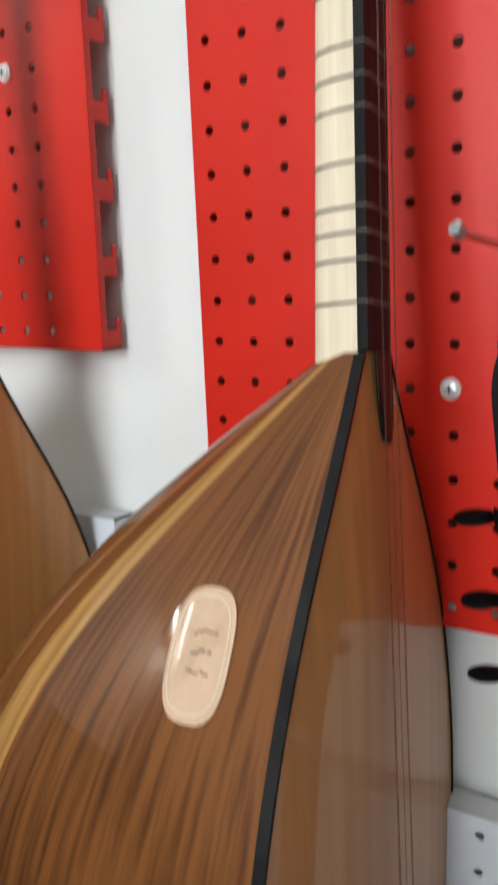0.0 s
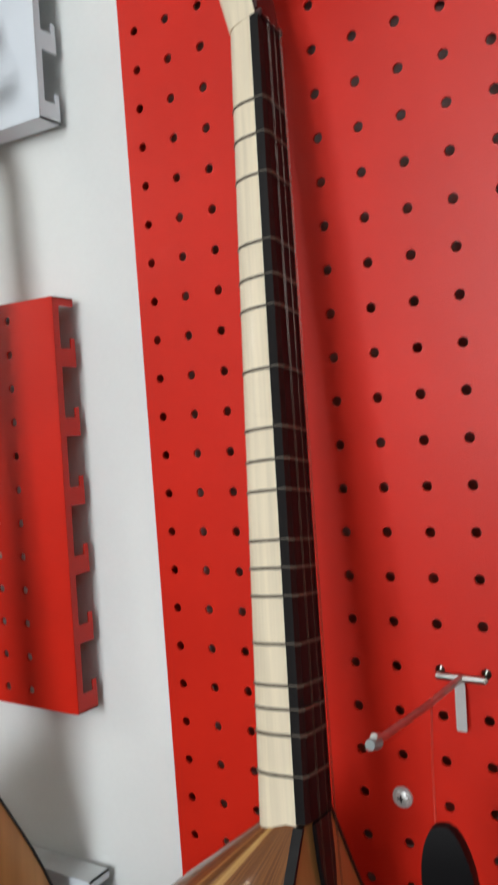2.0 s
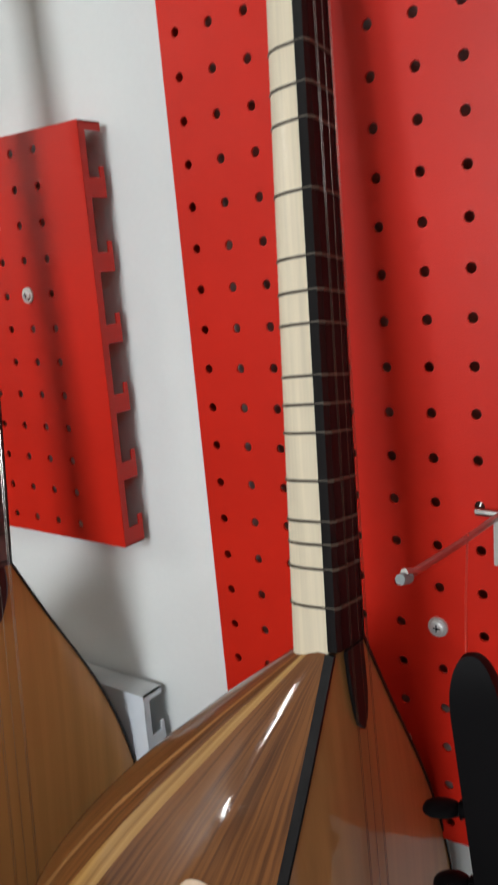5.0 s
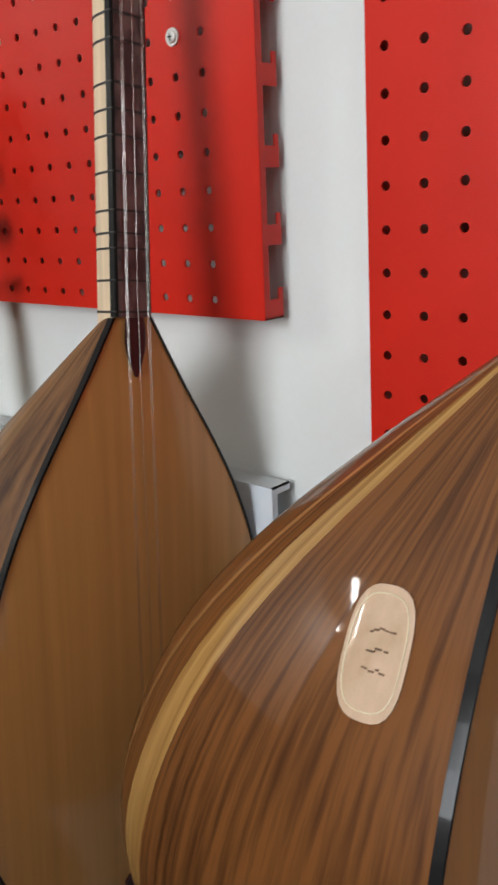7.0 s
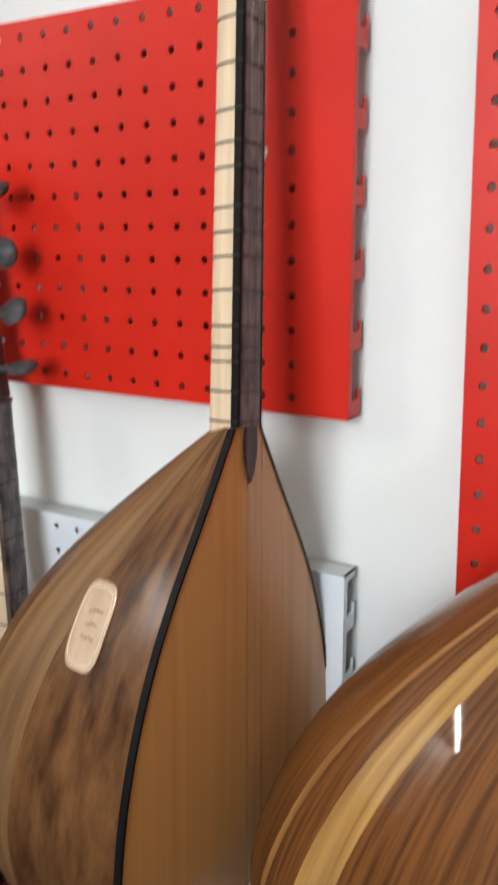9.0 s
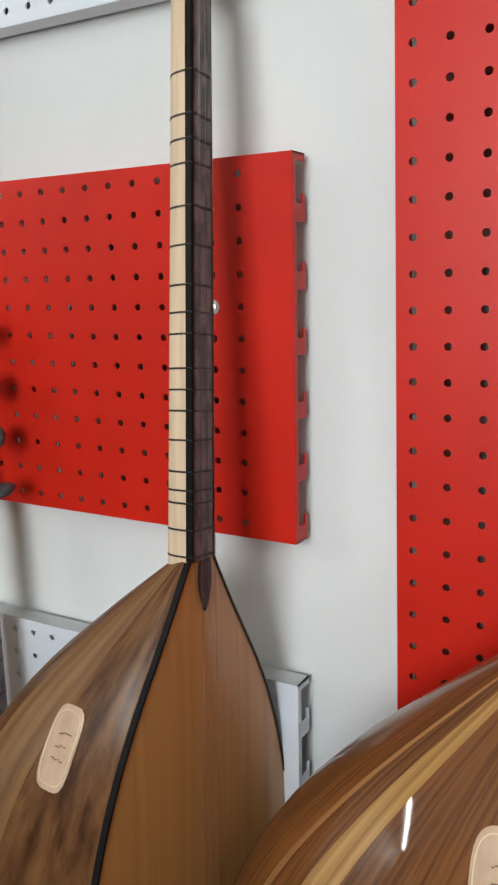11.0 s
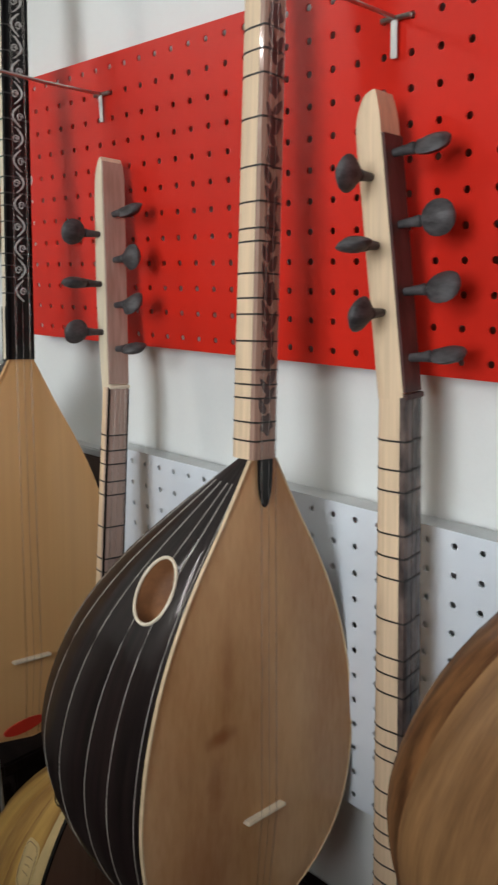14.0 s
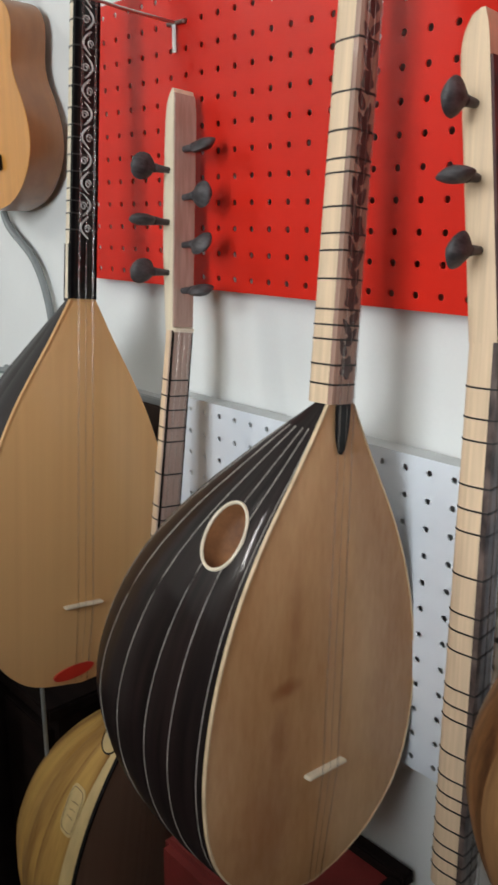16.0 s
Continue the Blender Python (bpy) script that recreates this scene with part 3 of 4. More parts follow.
        for fs, axis in ((front, "x"), (side, "y")):
            for f in fs:
                spin += 1
                base = h @ Vector((0.001, -w * 0.1, f * length)) if axis == "x" else h @ Vector((-d * 0.45, -w, f * length))
                dirn = (h.to_3x3() @ Vector((1, 0, 0))) if axis == "x" else Vector((0, -1, 0))
                self.peg(base, dirn, peg_mat, knob, reach, spins[spin % len(spins)], ring)

    def peg(self, base, dirn, material, knob, reach, spin, ring=False):
        d = Vector(dirn).normalized()
        q = d.to_track_quat("Z", "Y").to_matrix()
        q = q @ Matrix.Rotation(radians(spin), 3, "Z")
        prof = [(0, 0.0036, 1), (reach * 0.3, 0.0045, 1), (reach * 0.42, 0.0055, 1), (reach * 0.46, 0.0042, 1)]
        for i in range(9):
            a = math.pi * (i + 0.6) / 9.2
            prof.append((reach * 0.46 + knob * (1 - math.cos(a)) * 0.98, knob * math.sin(a) ** 0.8, 0.46 if i > 1 else 0.65))
        rows = []
        for z, r, flat in prof:
            p = 1.0 if flat == 1 else 1.35
            ring_pts = [(math.cos(2 * math.pi * j / 16), math.sin(2 * math.pi * j / 16)) for j in range(16)]
            rows.append([base + q @ Vector((r * math.copysign(abs(c) ** p, c), r * flat * math.copysign(abs(s) ** p, s), z)) for c, s in ring_pts])
        pg = mesh_ob("peg", *loft(rows), material, self.top, "", True, self.nm)
        if ring:
            mesh_ob("peg_ring", *tube_data([base + d * reach * 0.28, base + d * reach * 0.33], 0.0050, 12), M_CABLE, pg, "", True)

    def strings(self, bridge_s, bridge_w=0.056, tail=True, mat_bridge=M_BONE, gap=0.011):
        L = self.L
        vs = box_data(-0.001, 0.0085, -bridge_w / 2, bridge_w / 2, -bridge_s - 0.002, -bridge_s + 0.002, 0.0012)
        mesh_ob("bridge", [Vector((x, y, z)) + Vector((self.crown, 0, 0)) for x, y, z in vs[0]], vs[1], mat_bridge, self.top, "", True)
        for c in (-1, 0, 1):
            for o in ((-0.0009, 0.0009) if c else (0.0,)):
                y1, y0 = c * gap * 0.75 + o, c * gap + o
                pts = [self.nm @ Vector((0.0058, y1, self.nl)), self.nm @ Vector((0.0075, y0 * 0.9, 0.01)), (self.crown + 0.0095, y0, -bridge_s), (0.002, y0 * 0.8, -L * 0.995)]
                tube("string", pts, 0.00017, M_STRING, self.top, "", 5)

    def patch(self, name, top, bottom, half_width, material, rim=None, off=0.0012, power=4.0, label="", turn=0.0):
        """A rounded plate laid on the back between two points of it, each (share of the length, angle)."""
        c0 = ((top[0] + bottom[0]) / 2, (top[1] + bottom[1]) / 2)
        mid = self.bowl(*c0)
        span = self.bowl(*bottom) - self.bowl(*top)
        nn = (self.bowl(c0[0], c0[1], 0.01) - mid).normalized()
        e1 = (span - span.dot(nn) * nn).normalized()
        e1 = Matrix.Rotation(radians(turn), 3, nn) @ e1
        e2, half = nn.cross(e1), span.length / 2

        def pt(r, a, o):
            c, s = math.cos(a), math.sin(a)
            k = r / (abs(c) ** power + abs(s) ** power) ** (1 / power)
            want, q = (half * c * k, half_width * s * k), list(c0)
            for _ in range(6):
                d = self.bowl(*q) - mid
                m1, m2 = self.bowl(q[0] + 1e-4, q[1]) - mid, self.bowl(q[0], q[1] + 1e-4) - mid
                f = (d.dot(e1) - want[0], d.dot(e2) - want[1])
                j = ((m1.dot(e1) - d.dot(e1)) * 1e4, (m2.dot(e1) - d.dot(e1)) * 1e4, (m1.dot(e2) - d.dot(e2)) * 1e4, (m2.dot(e2) - d.dot(e2)) * 1e4)
                det = j[0] * j[3] - j[1] * j[2]
                q[0] = min(max(q[0] - (f[0] * j[3] - f[1] * j[1]) / det, 0.02), 0.97)
                q[1] = min(max(q[1] - (j[0] * f[1] - j[2] * f[0]) / det, 0.02), 3.135)
            return self.bowl(q[0], q[1], o)
        N = 36
        rows = [[pt(r, 2 * math.pi * j / N, o) for j in range(N)] for r, o in ((1.0, 0.0002), (1.0, off), (0.9, off + 0.0003), (0.6, off + 0.0003), (0.3, off + 0.0003), (0.02, off + 0.0003))]
        ob = mesh_ob(name, *loft(rows, True, False), material, self.top, label, True)
        if rim:
            pts = [pt(0.86, 2 * math.pi * j / N, off + 0.0004) for j in range(N + 1)]
            mesh_ob("label_rim", *tube_data(pts, 0.0005, 5), rim, ob, "", True)
        return ob, pt


def fret_row(first, last, count, ratio=0.94):
    """Places of frets from the nut side (last) towards the body (first), with uneven steps."""
    out, pat = [], [1.0, 0.55, 0.5, 1.0, 0.8, 0.5, 0.5, 1.0, 0.55, 0.5, 0.9, 0.9]
    z = 0.0
    for i in range(count):
        out.append(z)
        z += pat[i % len(pat)] * ratio**i
    k = (last - first) / out[-1]
    return [last - o * k for o in out]


def writing(lute, pt, ob, rows=3):
    """Unreadable writing as short bars on a label."""
    rng = random.Random(7)
    for r in range(rows):
        x = -0.32 + rng.uniform(0, 0.15)
        while x < 0.36:
            ln = rng.uniform(0.08, 0.2)
            zz = (r - (rows - 1) / 2) * 0.3 + rng.uniform(-0.05, 0.05)
            pts = []
            for q in (0, 1):
                xx = x + ln * q
                rr, aa = math.hypot(zz, xx), math.atan2(xx, zz)
                c, s = abs(math.cos(aa)), abs(math.sin(aa))
                pts.append(pt(rr * (c**4 + s**4) ** 0.25, aa, 0.0019))
            mesh_ob("mark", *tube_data(pts, 0.0006, 4), M_INK, ob)
            x += ln + rng.uniform(0.02, 0.09)


def drill(top, rings):
    """Cuts a round opening through the staves and fillets of a lute's back."""
    cutter = mesh_ob("cutter", *loft(rings), M_EBONY, top)
    bpy.context.view_layer.update()
    for part in [c for c in top.children if c.name.split(".")[0] in ("stave", "fillet")]:
        mod = part.modifiers.new("cut", "BOOLEAN")
        mod.object, mod.operation, mod.solver = cutter, "DIFFERENCE", "EXACT"
        deps = bpy.context.evaluated_depsgraph_get()
        cut = bpy.data.meshes.new_from_object(part.evaluated_get(deps))
        part.modifiers.clear()
        if len(cut.polygons):
            part.data = cut
    bpy.data.objects.remove(cutter)


# walnut saz with pale stripes
s1 = Lute((-0.1825, 0.4441, 1.3611), (0.0405, -0.0662, -1), 1.9, 0.502, 0.315, 0.305, "glossy walnut saz with pale striped back and cream neck", (-0.081, 0.137), crown=0.011)
s1.ribs([0, 0.8, 1.5, 2.06, 2.1, 2.25, 2.4, 2.75, math.pi], M_WALNUT, {3: M_STRIPE_THIN, 5: M_STRIPE}, crown=0.0, lean=0.17)
s1.board(M_CEDAR_DARK, M_EBONY, 0.0028)
s1.neck(0.485, 0.034, 0.029, 0.0335, M_PALE, M_ROSE_DARK, M_EBONY, M_EBONY, blunt=True, heel=0.008, taper=0.3)
s1.frets([0.025, 0.047, 0.061, 0.074, 0.097, 0.124, 0.14, 0.156, 0.185, 0.203, 0.222, 0.258, 0.296, 0.315, 0.337, 0.38, 0.406, 0.429], M_FRET_PALE)
s1.head(0.235, 7.5, M_PALE, M_ROSE, M_PEG_BROWN, nut=M_ROSE, front=(0.2, 0.44, 0.68, 0.9), side=(0.32, 0.56, 0.8), ring=True)
s1.strings(0.40)
ob, pt = s1.patch("label", (0.224, 2.85), (0.336, 2.975), 0.0183, M_LABEL, M_LABEL_LIGHT, power=3.0, turn=-9, label="pale oval wooden maker's plate")
writing(s1, pt, ob)

# grey walnut saz with a cedar top
s2 = Lute((-0.5093, 0.4435, 1.3555), (0.0284, -0.0945, -1), -3.5, 0.489, 0.299, 0.289, "brown walnut saz with cedar top and maple neck", (-0.0476, 0.1261))
s2.ribs([0, 1.1, 2.25, 2.7, math.pi], M_WALNUT_GREY, {2: M_WALNUT_PALE, 0: M_WALNUT_PALE}, crown=0.0)
s2.board(M_CEDAR, M_EBONY, 0.0028)
s2.neck(0.485, 0.033, 0.028, 0.0315, M_MAPLE, M_ROSE_GREY, M_EBONY, M_ROSE, 0.045, edge_w=0.0016, heel=0.008, taper=0.22)
s2.frets([0.004, 0.027, 0.05, 0.061, 0.077, 0.104, 0.129, 0.147, 0.165, 0.194, 0.212, 0.235, 0.268, 0.30, 0.335, 0.355, 0.375, 0.41], M_FRET)
s2.head(0.22, 16, M_PALE, M_ROSE, M_PEG)
s2.strings(0.402)
foot = [(0.0052, -0.004 + 0.024 * math.cos(2 * math.pi * j / 24), -0.468 + 0.011 * math.sin(2 * math.pi * j / 24)) for j in range(24)]
mesh_ob("tail_plate", *loft([foot, [(x - 0.004, y, z) for x, y, z in foot]]), M_ROSE, s2.top, "reddish brown plate at the soundboard's foot")
ob, pt = s2.patch("label", (0.24, 2.765), (0.365, 2.855), 0.0195, M_LABEL, M_LABEL_LIGHT, label="cream oval maker's plate")
writing(s2, pt, ob)

# dark-ribbed saz with a knotted top and a round hole in its side
s3 = Lute((-0.9784, 0.4416, 1.2621), (0.0608, -0.1034, -1), 1.5, 0.485, 0.303, 0.305, "saz with dark ribbed back, white fillets and blond top", (-0.0431, 0.1075))
s3.ribs([0, 0.35, 0.7, 1.05, 1.4, 1.75, 2.1, 2.4, 2.65, 2.86, 2.99, 3.112, math.pi], M_WENGE, fillet=M_FILLET)
s3.board(M_SPRUCE_KNOT, M_CREAM, 0.0012)
s3.neck(0.485, 0.031, 0.027, 0.0345, M_MAPLE, M_FLORAL, None, M_EBONY, 0.047, True, taper=0.1)


def plate(lute, name, outline):
    """A thin flat inlay on the fingerboard, from its outline as (across, along)."""
    rows = [[(x, y, z) for y, z in outline] for x in (0.0030, 0.0036)]
    mesh_ob(name, *loft(rows), M_INLAY, lute.top, "", False, lute.nm)


def floral(lute, z0, z1, step):
    """Dark flowers with leaves between them, all the way up the fingerboard."""
    rng = random.Random(11)
    z, k = z0, 0
    while z < z1:
        r, turn = rng.uniform(0.0085, 0.0098), rng.uniform(0, 1.2)
        plate(lute, "inlay_flower", [(0.9 * r * (1 + 0.17 * math.cos(5 * a + turn)) * math.cos(a), z + 1.1 * r * (1 + 0.17 * math.cos(5 * a + turn)) * math.sin(a)) for a in [2 * math.pi * j / 30 for j in range(30)]])
        for n in range(4):
            side = 1 if (n + k) % 2 else -1
            cy, cz = side * rng.uniform(0.003, 0.008), z + step * (0.3 + 0.145 * n)
            ln, wd, an = rng.uniform(0.0085, 0.012), rng.uniform(0.0034, 0.0048), side * rng.uniform(0.3, 0.8)
            pts = [(ln * math.cos(a), wd * math.sin(a) * (1 - 0.45 * math.cos(a))) for a in [2 * math.pi * j / 14 for j in range(14)]]
            plate(lute, "inlay_leaf", [(max(-0.011, min(0.011, cy + p * math.sin(an) + q * math.cos(an))), cz + p * math.cos(an) - q * math.sin(an)) for p, q in pts])
        z, k = z + step, k + 1


floral(s3, 0.034, 0.43, 0.062)
s3.frets([0.018, 0.036, 0.059, 0.072, 0.086, 0.113, 0.138, 0.153, 0.176, 0.205, 0.217, 0.241, 0.273, 0.316, 0.354, 0.375, 0.395, 0.43], M_FRET)
s3.head(0.22, 16, M_PALE, M_ROSE, M_PEG)
s3.strings(0.360)
ob, pt = s3.patch("side_hole", (0.194, 2.822), (0.310, 2.957), 0.027, M_SOUNDHOLE, None, power=2.0, label="round hole with a pale ring")
ring_at = lambda r, o: [pt(r, 2 * math.pi * j / 36, o) for j in range(36)]
vs, fs = loft([ring_at(0.97, 0.001), ring_at(0.97, -0.016), ring_at(0.9, -0.022), ring_at(0.6, -0.027), ring_at(0.3, -0.029), ring_at(0.02, -0.03)], True, False)[:2]
ob.data.clear_geometry()
ob.data.from_pydata([tuple(v) for v in vs], [], fs)
ob.data.shade_smooth()
drill(s3.top, [ring_at(0.98, 0.02), ring_at(0.98, -0.032)])
mesh_ob("hole_ring", *tube_data([pt(1.0, 2 * math.pi * j / 36, 0.001) for j in range(37)], 0.0018, 6), M_BONE, ob, "", True)

# black-necked saz with pearl scrolls
s5 = Lute((-1.414, 0.4344, 1.3268), (0.0691, -0.1037, -1), -2.4, 0.517, 0.284, 0.32, "saz with pale spruce top and black inlaid neck", (-0.0289, 0.0908), widths=WIDTH[:8] + [(0.89, 0.83), (0.95, 0.65), (0.985, 0.4), (1, 0.0)])
s5.ribs(11, M_WENGE)
s5.board(M_SPRUCE, M_SPRUCE, 0.0015)
s5.neck(0.50, 0.036, 0.031, 0.027, M_PALE, M_EBONY, M_BLACK)
s5.frets([0.085, 0.105, 0.12, 0.135, 0.155, 0.175, 0.195, 0.21, 0.23, 0.255, 0.275, 0.30, 0.33, 0.35, 0.38, 0.41], M_FRET)
s5.head(0.22, 16, M_PALE, M_ROSE, M_PEG)
s5.strings(0.404)
# the foot of this neck is black
rows = [[(0.0, 0.0186, z), (-0.004, 0.0186, z), (-0.028, 0.012, z), (-0.0285, -0.012, z), (-0.004, -0.0186, z), (0.0, -0.0186, z)] for z in (-0.004, 0.068)]
mesh_ob("neck_foot", *loft(rows), M_BLACK, s5.top, "black heel of the neck", False, s5.nm)
for k in range(15):
    z0, s = 0.075 + k * 0.027, 1 if k % 2 else -1
    pts = [(0.0038, s * 0.0105 * math.sin(math.pi * i / 12) - s * 0.004, z0 + 0.027 * i / 12) for i in range(13)]
    mesh_ob("pearl_scroll", *tube_data(pts, [0.0006 + 0.0009 * math.sin(math.pi * i / 12) for i in range(13)], 5), M_PEARL, s5.top, "", True, s5.nm)
    pts = [(0.0038, -s * 0.003 + (0.0045 - i * 0.00025) * math.cos(s * i * 0.62), z0 + 0.012 + (0.0055 - i * 0.0003) * math.sin(i * 0.62)) for i in range(14)]
    mesh_ob("pearl_curl", *tube_data(pts, 0.0008, 5), M_PEARL, s5.top, "", True, s5.nm)
pick = [(0.0052, -0.012 + 0.03 * math.cos(2 * math.pi * j / 24), -0.497 + 0.009 * math.sin(2 * math.pi * j / 24) + 0.004 * math.cos(2 * math.pi * j / 24)) for j in range(24)]
mesh_ob("red_plate", *loft([pick, [(x - 0.004, y, z) for x, y, z in pick]]), M_REDPICK, s5.top, "red oval plate at the soundboard's foot")

# two sazes hung lower, between the others
s4 = Lute((-0.837, 0.495, 0.783), (0.02, -0.03, -1), 7, 0.42, 0.176, 0.095, "saz with black ribbed back, pale maple neck and peg head", (-0.035, 0.028))
s4.ribs(11, M_WENGE, fillet=M_FILLET)
# the dark brown puts the cedar-topped saz's shadow into this top's colour
s4.board(M_BROWN_AND_SHADED_TOP, M_BONE, 0.003)
s4.neck(0.545, 0.036, 0.031, 0.037, M_MAPLE, M_ZIRICOTE_GREY, None, M_EBONY)
s4.frets([0.505, 0.478, 0.458, 0.417, 0.395, 0.374, 0.332, 0.295, 0.277, 0.257, 0.219, 0.201, 0.187, 0.151, 0.124, 0.106, 0.092, 0.07, 0.05, 0.035, 0.02], M_FRET)
s4.head(0.265, 5.5, M_MAPLE, M_ROSE_DULL, M_PEG, front=(0.13, 0.35, 0.57, 0.8), side=(0.29, 0.51, 0.73), deep=1.0, nut=M_ROSE_DULL)
s4.strings(0.34)

s6 = Lute((-1.307, 0.455, 0.80), (0.0519, -0.1912, -1), -2, 0.46, 0.21, 0.285, "saz with yellow mulberry back and plum fingerboard", (0.02, 0.098))
s6.ribs([0, 0.5, 1.0, 1.5, 1.95, 2.3, 2.55, 2.78, 3.03, math.pi], M_MULBERRY, {8: M_MULBERRY_PALE})
s6.board(M_BROWN_AND_SHADED_TOP, M_EBONY, 0.003)
s6.neck(0.495, 0.034, 0.030, 0.026, M_MAPLE, M_PLUM, M_EBONY, M_EBONY, edge_w=0.0012, edge_back=0.0006)
s6.frets([0.433, 0.413, 0.395, 0.372, 0.354, 0.311, 0.268, 0.25, 0.225, 0.20, 0.175, 0.15, 0.12, 0.10, 0.08, 0.05, 0.03], M_FRET)
s6.head(0.285, 6, M_PALE, M_PLUM, M_PEG, veneer=1.0, front=(0.17, 0.362, 0.56, 0.757), side=(0.245, 0.455, 0.67))
s6.strings(0.36)
ob, pt = s6.patch("label", (0.3, 2.93), (0.44, 2.975), 0.0195, M_MULBERRY_PALE, M_INK, label="pale oval maker's plate")
writing(s6, pt, ob)
ob, pt = s6.patch("side_hole", (0.11, 2.88), (0.19, 2.95), 0.02, M_MULBERRY_PALE, None, power=2.0)
mesh_ob("hole_ring", *tube_data([pt(1.0, 2 * math.pi * j / 36, 0.001) for j in range(37)], 0.0013, 6), M_EBONY, ob, "", True)

# black instrument hung by a cord from the hook on the tall panel
blk = Lute((-0.022, 0.425, 0.722), (0.13, 0, -1), -80, 0.38, 0.17, 0.10, "black lacquered bowed lute hanging by a cord", (-0.13, 0.0))
blk.ribs(7, M_BLACK)
blk.board(M_BLACK, M_EBONY, 0.003)
blk.neck(0.42, 0.032, 0.025, 0.026, M_BLACK, M_BLACK)
blk.head(0.235, 4, M_BLACK, None, M_BLACK, front=(), side=(0.26, 0.43, 0.617), knob=0.0105, reach=0.012, crest=0.75, spins=(5, 12, 0))
tube("cord", [blk.m.inverted() @ Vector(p) for p in ((-0.131, 0.50, 1.418), (-0.127, 0.485, 1.385), (-0.112, 0.445, 1.345))], 0.0007, M_REDPICK, blk.top, "thin red cord")


# ---- ukulele on the wall ----
def ukulele():
    top = tagged(empty("ukulele", Matrix.Translation((-1.815, 0.52, 1.437)) @ pose(0, 0, 0, 0, -2, 0)), "small honey-coloured ukulele hanging on the white wall", "ukulele")
    prof = [(0, 0.0), (0.01, 0.05), (0.035, 0.095), (0.075, 0.125), (0.11, 0.13), (0.15, 0.118), (0.19, 0.096), (0.215, 0.089), (0.245, 0.094), (0.275, 0.096), (0.3, 0.078), (0.315, 0.04), (0.32, 0.0)]
    zs = [0.32 * (1 - math.cos(math.pi * i / 40)) / 2 for i in range(41)]
    rim = [(interp(prof, z), z) for z in zs] + [(-interp(prof, z), z) for z in reversed(zs[1:-1])]
    front = [(x * 0.99, 0.0, z) for x, z in rim]
    mesh_ob("soundboard", *loft([front, [(x, 0.003, z) for x, _, z in front]]), M_UKE, top)
    mesh_ob("side", *loft([[(x, 0.0005, z) for x, z in rim], [(x, 0.058, z) for x, z in rim]], True, False), M_UKE_SIDE, top, "", True)
    mesh_ob("back", *loft([[(x, 0.058, z) for x, z in rim], [(x * 0.8, 0.064, 0.16 + (z - 0.16) * 0.8) for x, z in rim]]), M_UKE_SIDE, top)
    # no opening is cut: a black disc gives the hole's dark inside
    mesh_ob("sound_hole", *tube_data([(0, -0.0012, 0.2), (0, 0.0012, 0.2)], 0.03, 24), M_BLACK, top, "dark round sound hole")
    mesh_ob("rosette", *tube_data([(0.033 * math.cos(a), -0.0008, 0.2 + 0.033 * math.sin(a)) for a in [2 * math.pi * j / 32 for j in range(33)]], 0.0012, 5), M_ROSE, top, "", True)
    box("neck", -0.02, 0.02, -0.004, 0.022, 0.3, 0.62, M_UKE_SIDE, top, b=0.004)
    box("fingerboard", -0.019, 0.019, -0.008, -0.0035, 0.245, 0.61, M_EBONY, top, b=0.0008)
    for k in range(12):
        box("fret", -0.019, 0.019, -0.0092, -0.0078, 0.6 - 0.31 * (1 - 0.93**k) / 0.58 - 0.001, 0.6 - 0.31 * (1 - 0.93**k) / 0.58 + 0.001, M_STRING, top)
    br = box("bridge", -0.034, 0.034, -0.008, -0.0004, 0.062, 0.086, M_EBONY, top, b=0.002)
    box("saddle", -0.028, 0.028, -0.0105, -0.0078, 0.078, 0.0815, M_BONE, br)
    for k in range(4):
        x = -0.0125 + k * 0.0083
        tube("string", [(x, -0.0108, 0.08), (x * 0.8, -0.012, 0.61)], 0.0005, M_BONE, top, "", 5)
    box("peg_head", -0.03, 0.03, 0.0, 0.014, 0.62, 0.76, M_UKE_SIDE, top, b=0.003)


ukulele()


def cable(pts, r, label):
    vs = []
    pts = [Vector(p) for p in pts]
    for i in range(len(pts) - 1):
        p0, p1, p2, p3 = pts[max(i - 1, 0)], pts[i], pts[i + 1], pts[min(i + 2, len(pts) - 1)]
        for k in range(6):
            t = k / 6
            vs.append(0.5 * (2 * p1 + (p2 - p0) * t + (2 * p0 - 5 * p1 + 4 * p2 - p3) * t * t + (3 * p1 - p0 - 3 * p2 + p3) * t**3))
    ob = mesh_ob("cable", *tube_data(vs + [pts[-1]], r, 8), M_CABLE, None, "", True)
    return tagged(ob, label, "cable")


cable([(-1.92, 0.579, 1.50), (-1.905, 0.579, 1.42), (-1.81, 0.579, 1.355), (-1.765, 0.579, 1.27), (-1.76, 0.579, 1.15), (-1.775, 0.579, 0.9)], 0.0068, "thick grey cable clipped along the white wall")
cable([(-1.95, 0.58, 1.15), (-1.93, 0.58, 1.145), (-2.03, 0.58, 1.14), (-2.12, 0.58, 1.152), (-2.14, 0.58, 1.05)], 0.006, "thin grey cable looped against the white wall")
cable([(-2.015, 0.581, 2.1), (-2.056, 0.581, 1.6), (-2.056, 0.581, 1.2), (-2.075, 0.581, 0.9)], 0.006, "grey cable running down the white wall")


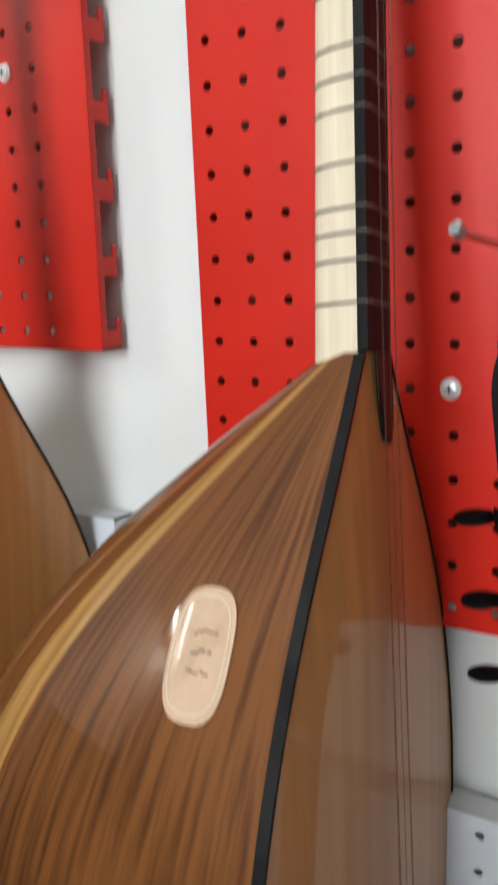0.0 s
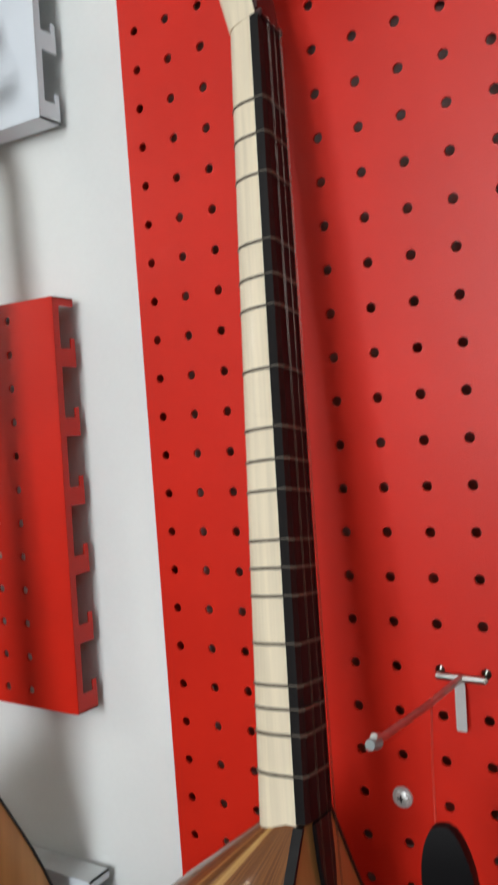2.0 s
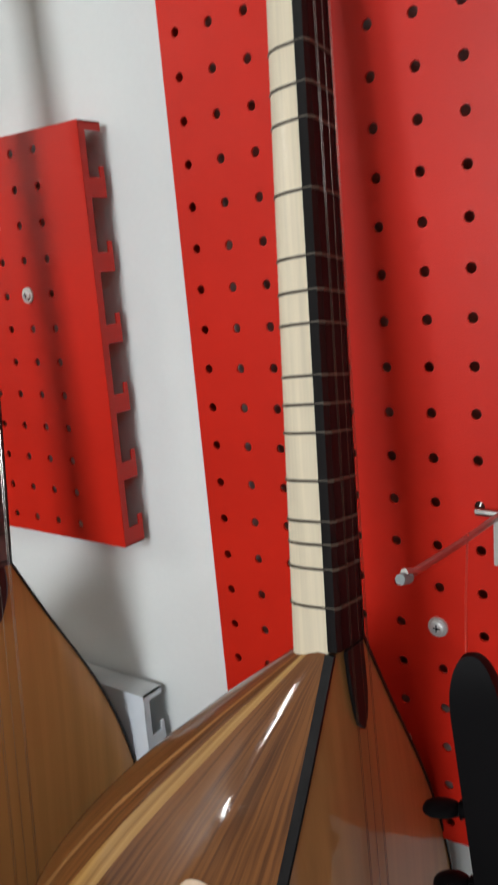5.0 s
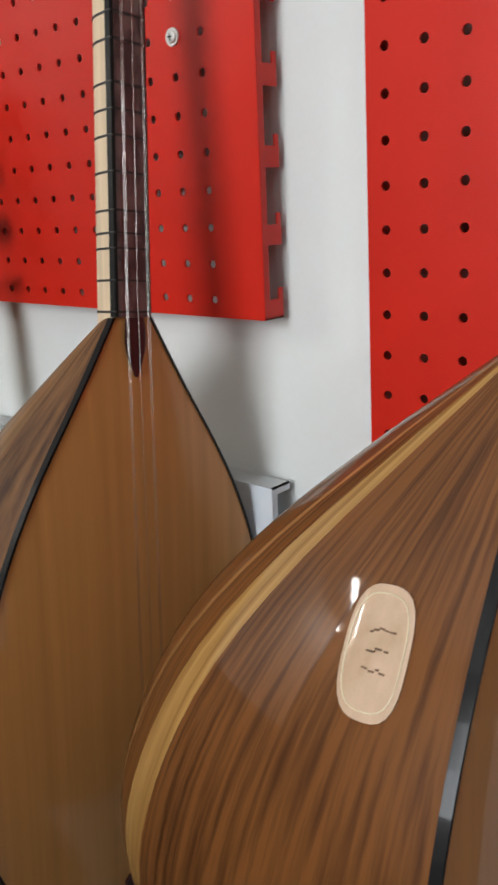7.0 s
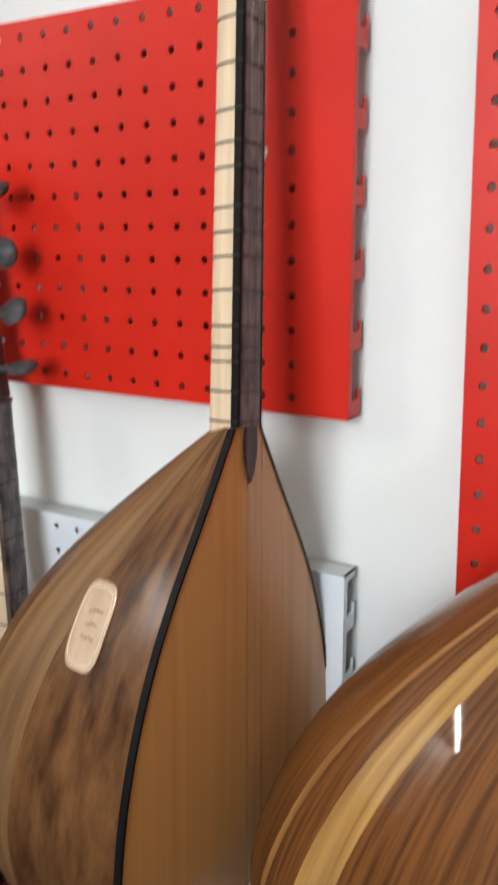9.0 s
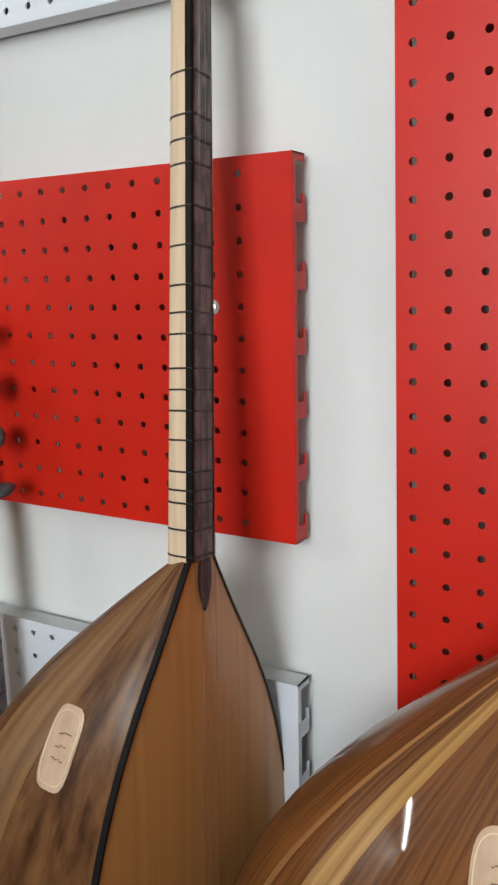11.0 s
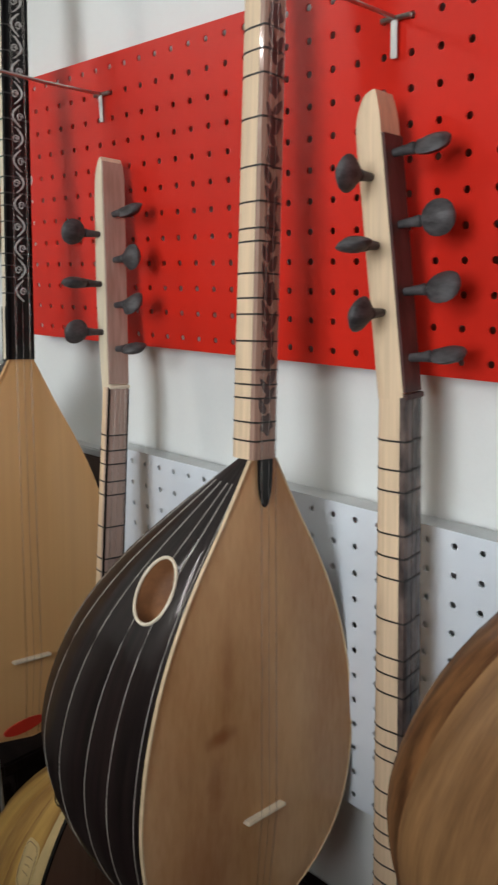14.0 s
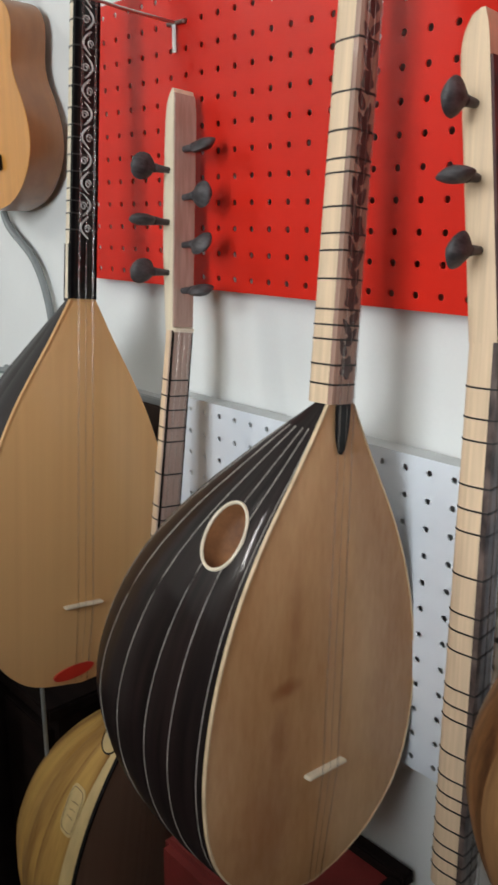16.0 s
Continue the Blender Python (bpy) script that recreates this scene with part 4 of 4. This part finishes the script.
# ---- furniture at the foot of the wall ----
def chest(x0, x1, y0, y1, z0, z1, label):
    top = tagged(empty("cabinet", Matrix.Translation(((x0 + x1) / 2, (y0 + y1) / 2, z0))), label, "cabinet")
    w, d, h = (x1 - x0) / 2, (y1 - y0) / 2, z1 - z0
    box("body", -w, w, -d + 0.02, d, 0, h - 0.025, M_DARKWOOD, top, b=0.003)
    box("top", -w - 0.008, w + 0.008, -d - 0.004, d, h - 0.024, h, M_DARKWOOD, top, b=0.004)
    n = 3
    for k in range(n):
        a = 0.06 + (h - 0.1) * k / n
        box("drawer", -w + 0.015, w - 0.015, -d + 0.004, -d + 0.019, a, a + (h - 0.1) / n - 0.012, M_DARKWOOD, top, b=0.003)


chest(-2.75, -1.74, 0.25, 0.585, FLOOR_Z, 0.85, "nearly black wooden cabinet below the ukulele")
chest(-1.72, -1.54, 0.41, 0.566, FLOOR_Z, 0.68, "narrow dark wooden cabinet at the wall")

plank = tagged(empty("wooden_board", Matrix.Translation((-1.575, 0.581, FLOOR_Z))), "dark brown wooden board standing against the wall", "board")
box("panel", -0.135, 0.14, -0.009, 0.0085, 0, 1.46, M_BOARD, plank, b=0.002)
# pale grey strip that paints the light on the board's top edge
box("edge_strip", -0.137, 0.142, -0.0105, 0.0095, 1.461, 1.473, M_METAL_AND_LIT_EDGE, plank, b=0.002)

case = tagged(empty("instrument_case", Matrix.Translation((-1.10, 0.50, FLOOR_Z))), "dark red instrument case with a brown rim", "case")
box("body", -0.13, 0.135, -0.10, 0.086, 0, 0.945, M_REDCLOTH, case, b=0.01)
box("rim", -0.135, 0.14, 0.066, 0.0865, 0.946, 0.964, M_DARKWOOD, case, b=0.003)
box("rim", 0.12, 0.14, -0.10, 0.064, 0.946, 0.960, M_DARKWOOD, case, b=0.003)

stand = tagged(empty("floor_stand", Matrix.Translation((-1.49, 0.385, FLOOR_Z))), "grey metal stand pole on a round foot", "stand")
tube("pole", [(0, 0, 0.02), (-0.006, 0.0, 0.6), (-0.012, 0.0, 1.09)], 0.0034, M_CABLE, stand)
mesh_ob("foot", *tube_data([(0, 0, 0), (0, 0, 0.012), (0, 0, 0.02)], [0.07, 0.068, 0.02], 28), M_CABLE, stand, "", True)

# window frame and lamp housing behind the camera
def window(name, m, hw, hh, mullion, label):
    """A framed opening; local x runs along the wall."""
    win = tagged(empty(name, m), label, "window", kind="structure")
    bars = [(-hw, hw, -hh, -hh + 0.05), (-hw, hw, hh - 0.05, hh), (-hw, -hw + 0.05, -hh + 0.05, hh - 0.05), (hw - 0.05, hw, -hh + 0.05, hh - 0.05)]
    for x0, x1, z0, z1 in bars + [(-0.025, 0.025, -hh + 0.05, hh - 0.05)] * mullion:
        box("window_frame", x0, x1, -0.03, 0.03, z0, z1, M_WHITE, win, b=0.004)


window("window_1", Matrix.Translation(((WX0 + WX1) / 2, ROOM_F - 0.06, (WZ0 + WZ1) / 2)), (WX1 - WX0) / 2, (WZ1 - WZ0) / 2, True, "shop window with white frame")
window("window_2", Matrix.Translation(((SX0 + SX1) / 2, ROOM_F - 0.06, (SZ0 + SZ1) / 2)), (SX1 - SX0) / 2, (SZ1 - SZ0) / 2, False, "low shop window with white frame")
lampbox = tagged(empty("ceiling_light", Matrix.Translation((-3.2, -1.8, ROOM_H)) @ Matrix.Rotation(radians(-24), 4, "Z")), "white tube light housing under the ceiling", "lamp")
box("housing", -0.06, 0.06, -0.7, 0.7, -0.07, -0.002, M_WHITE, lampbox, b=0.006)
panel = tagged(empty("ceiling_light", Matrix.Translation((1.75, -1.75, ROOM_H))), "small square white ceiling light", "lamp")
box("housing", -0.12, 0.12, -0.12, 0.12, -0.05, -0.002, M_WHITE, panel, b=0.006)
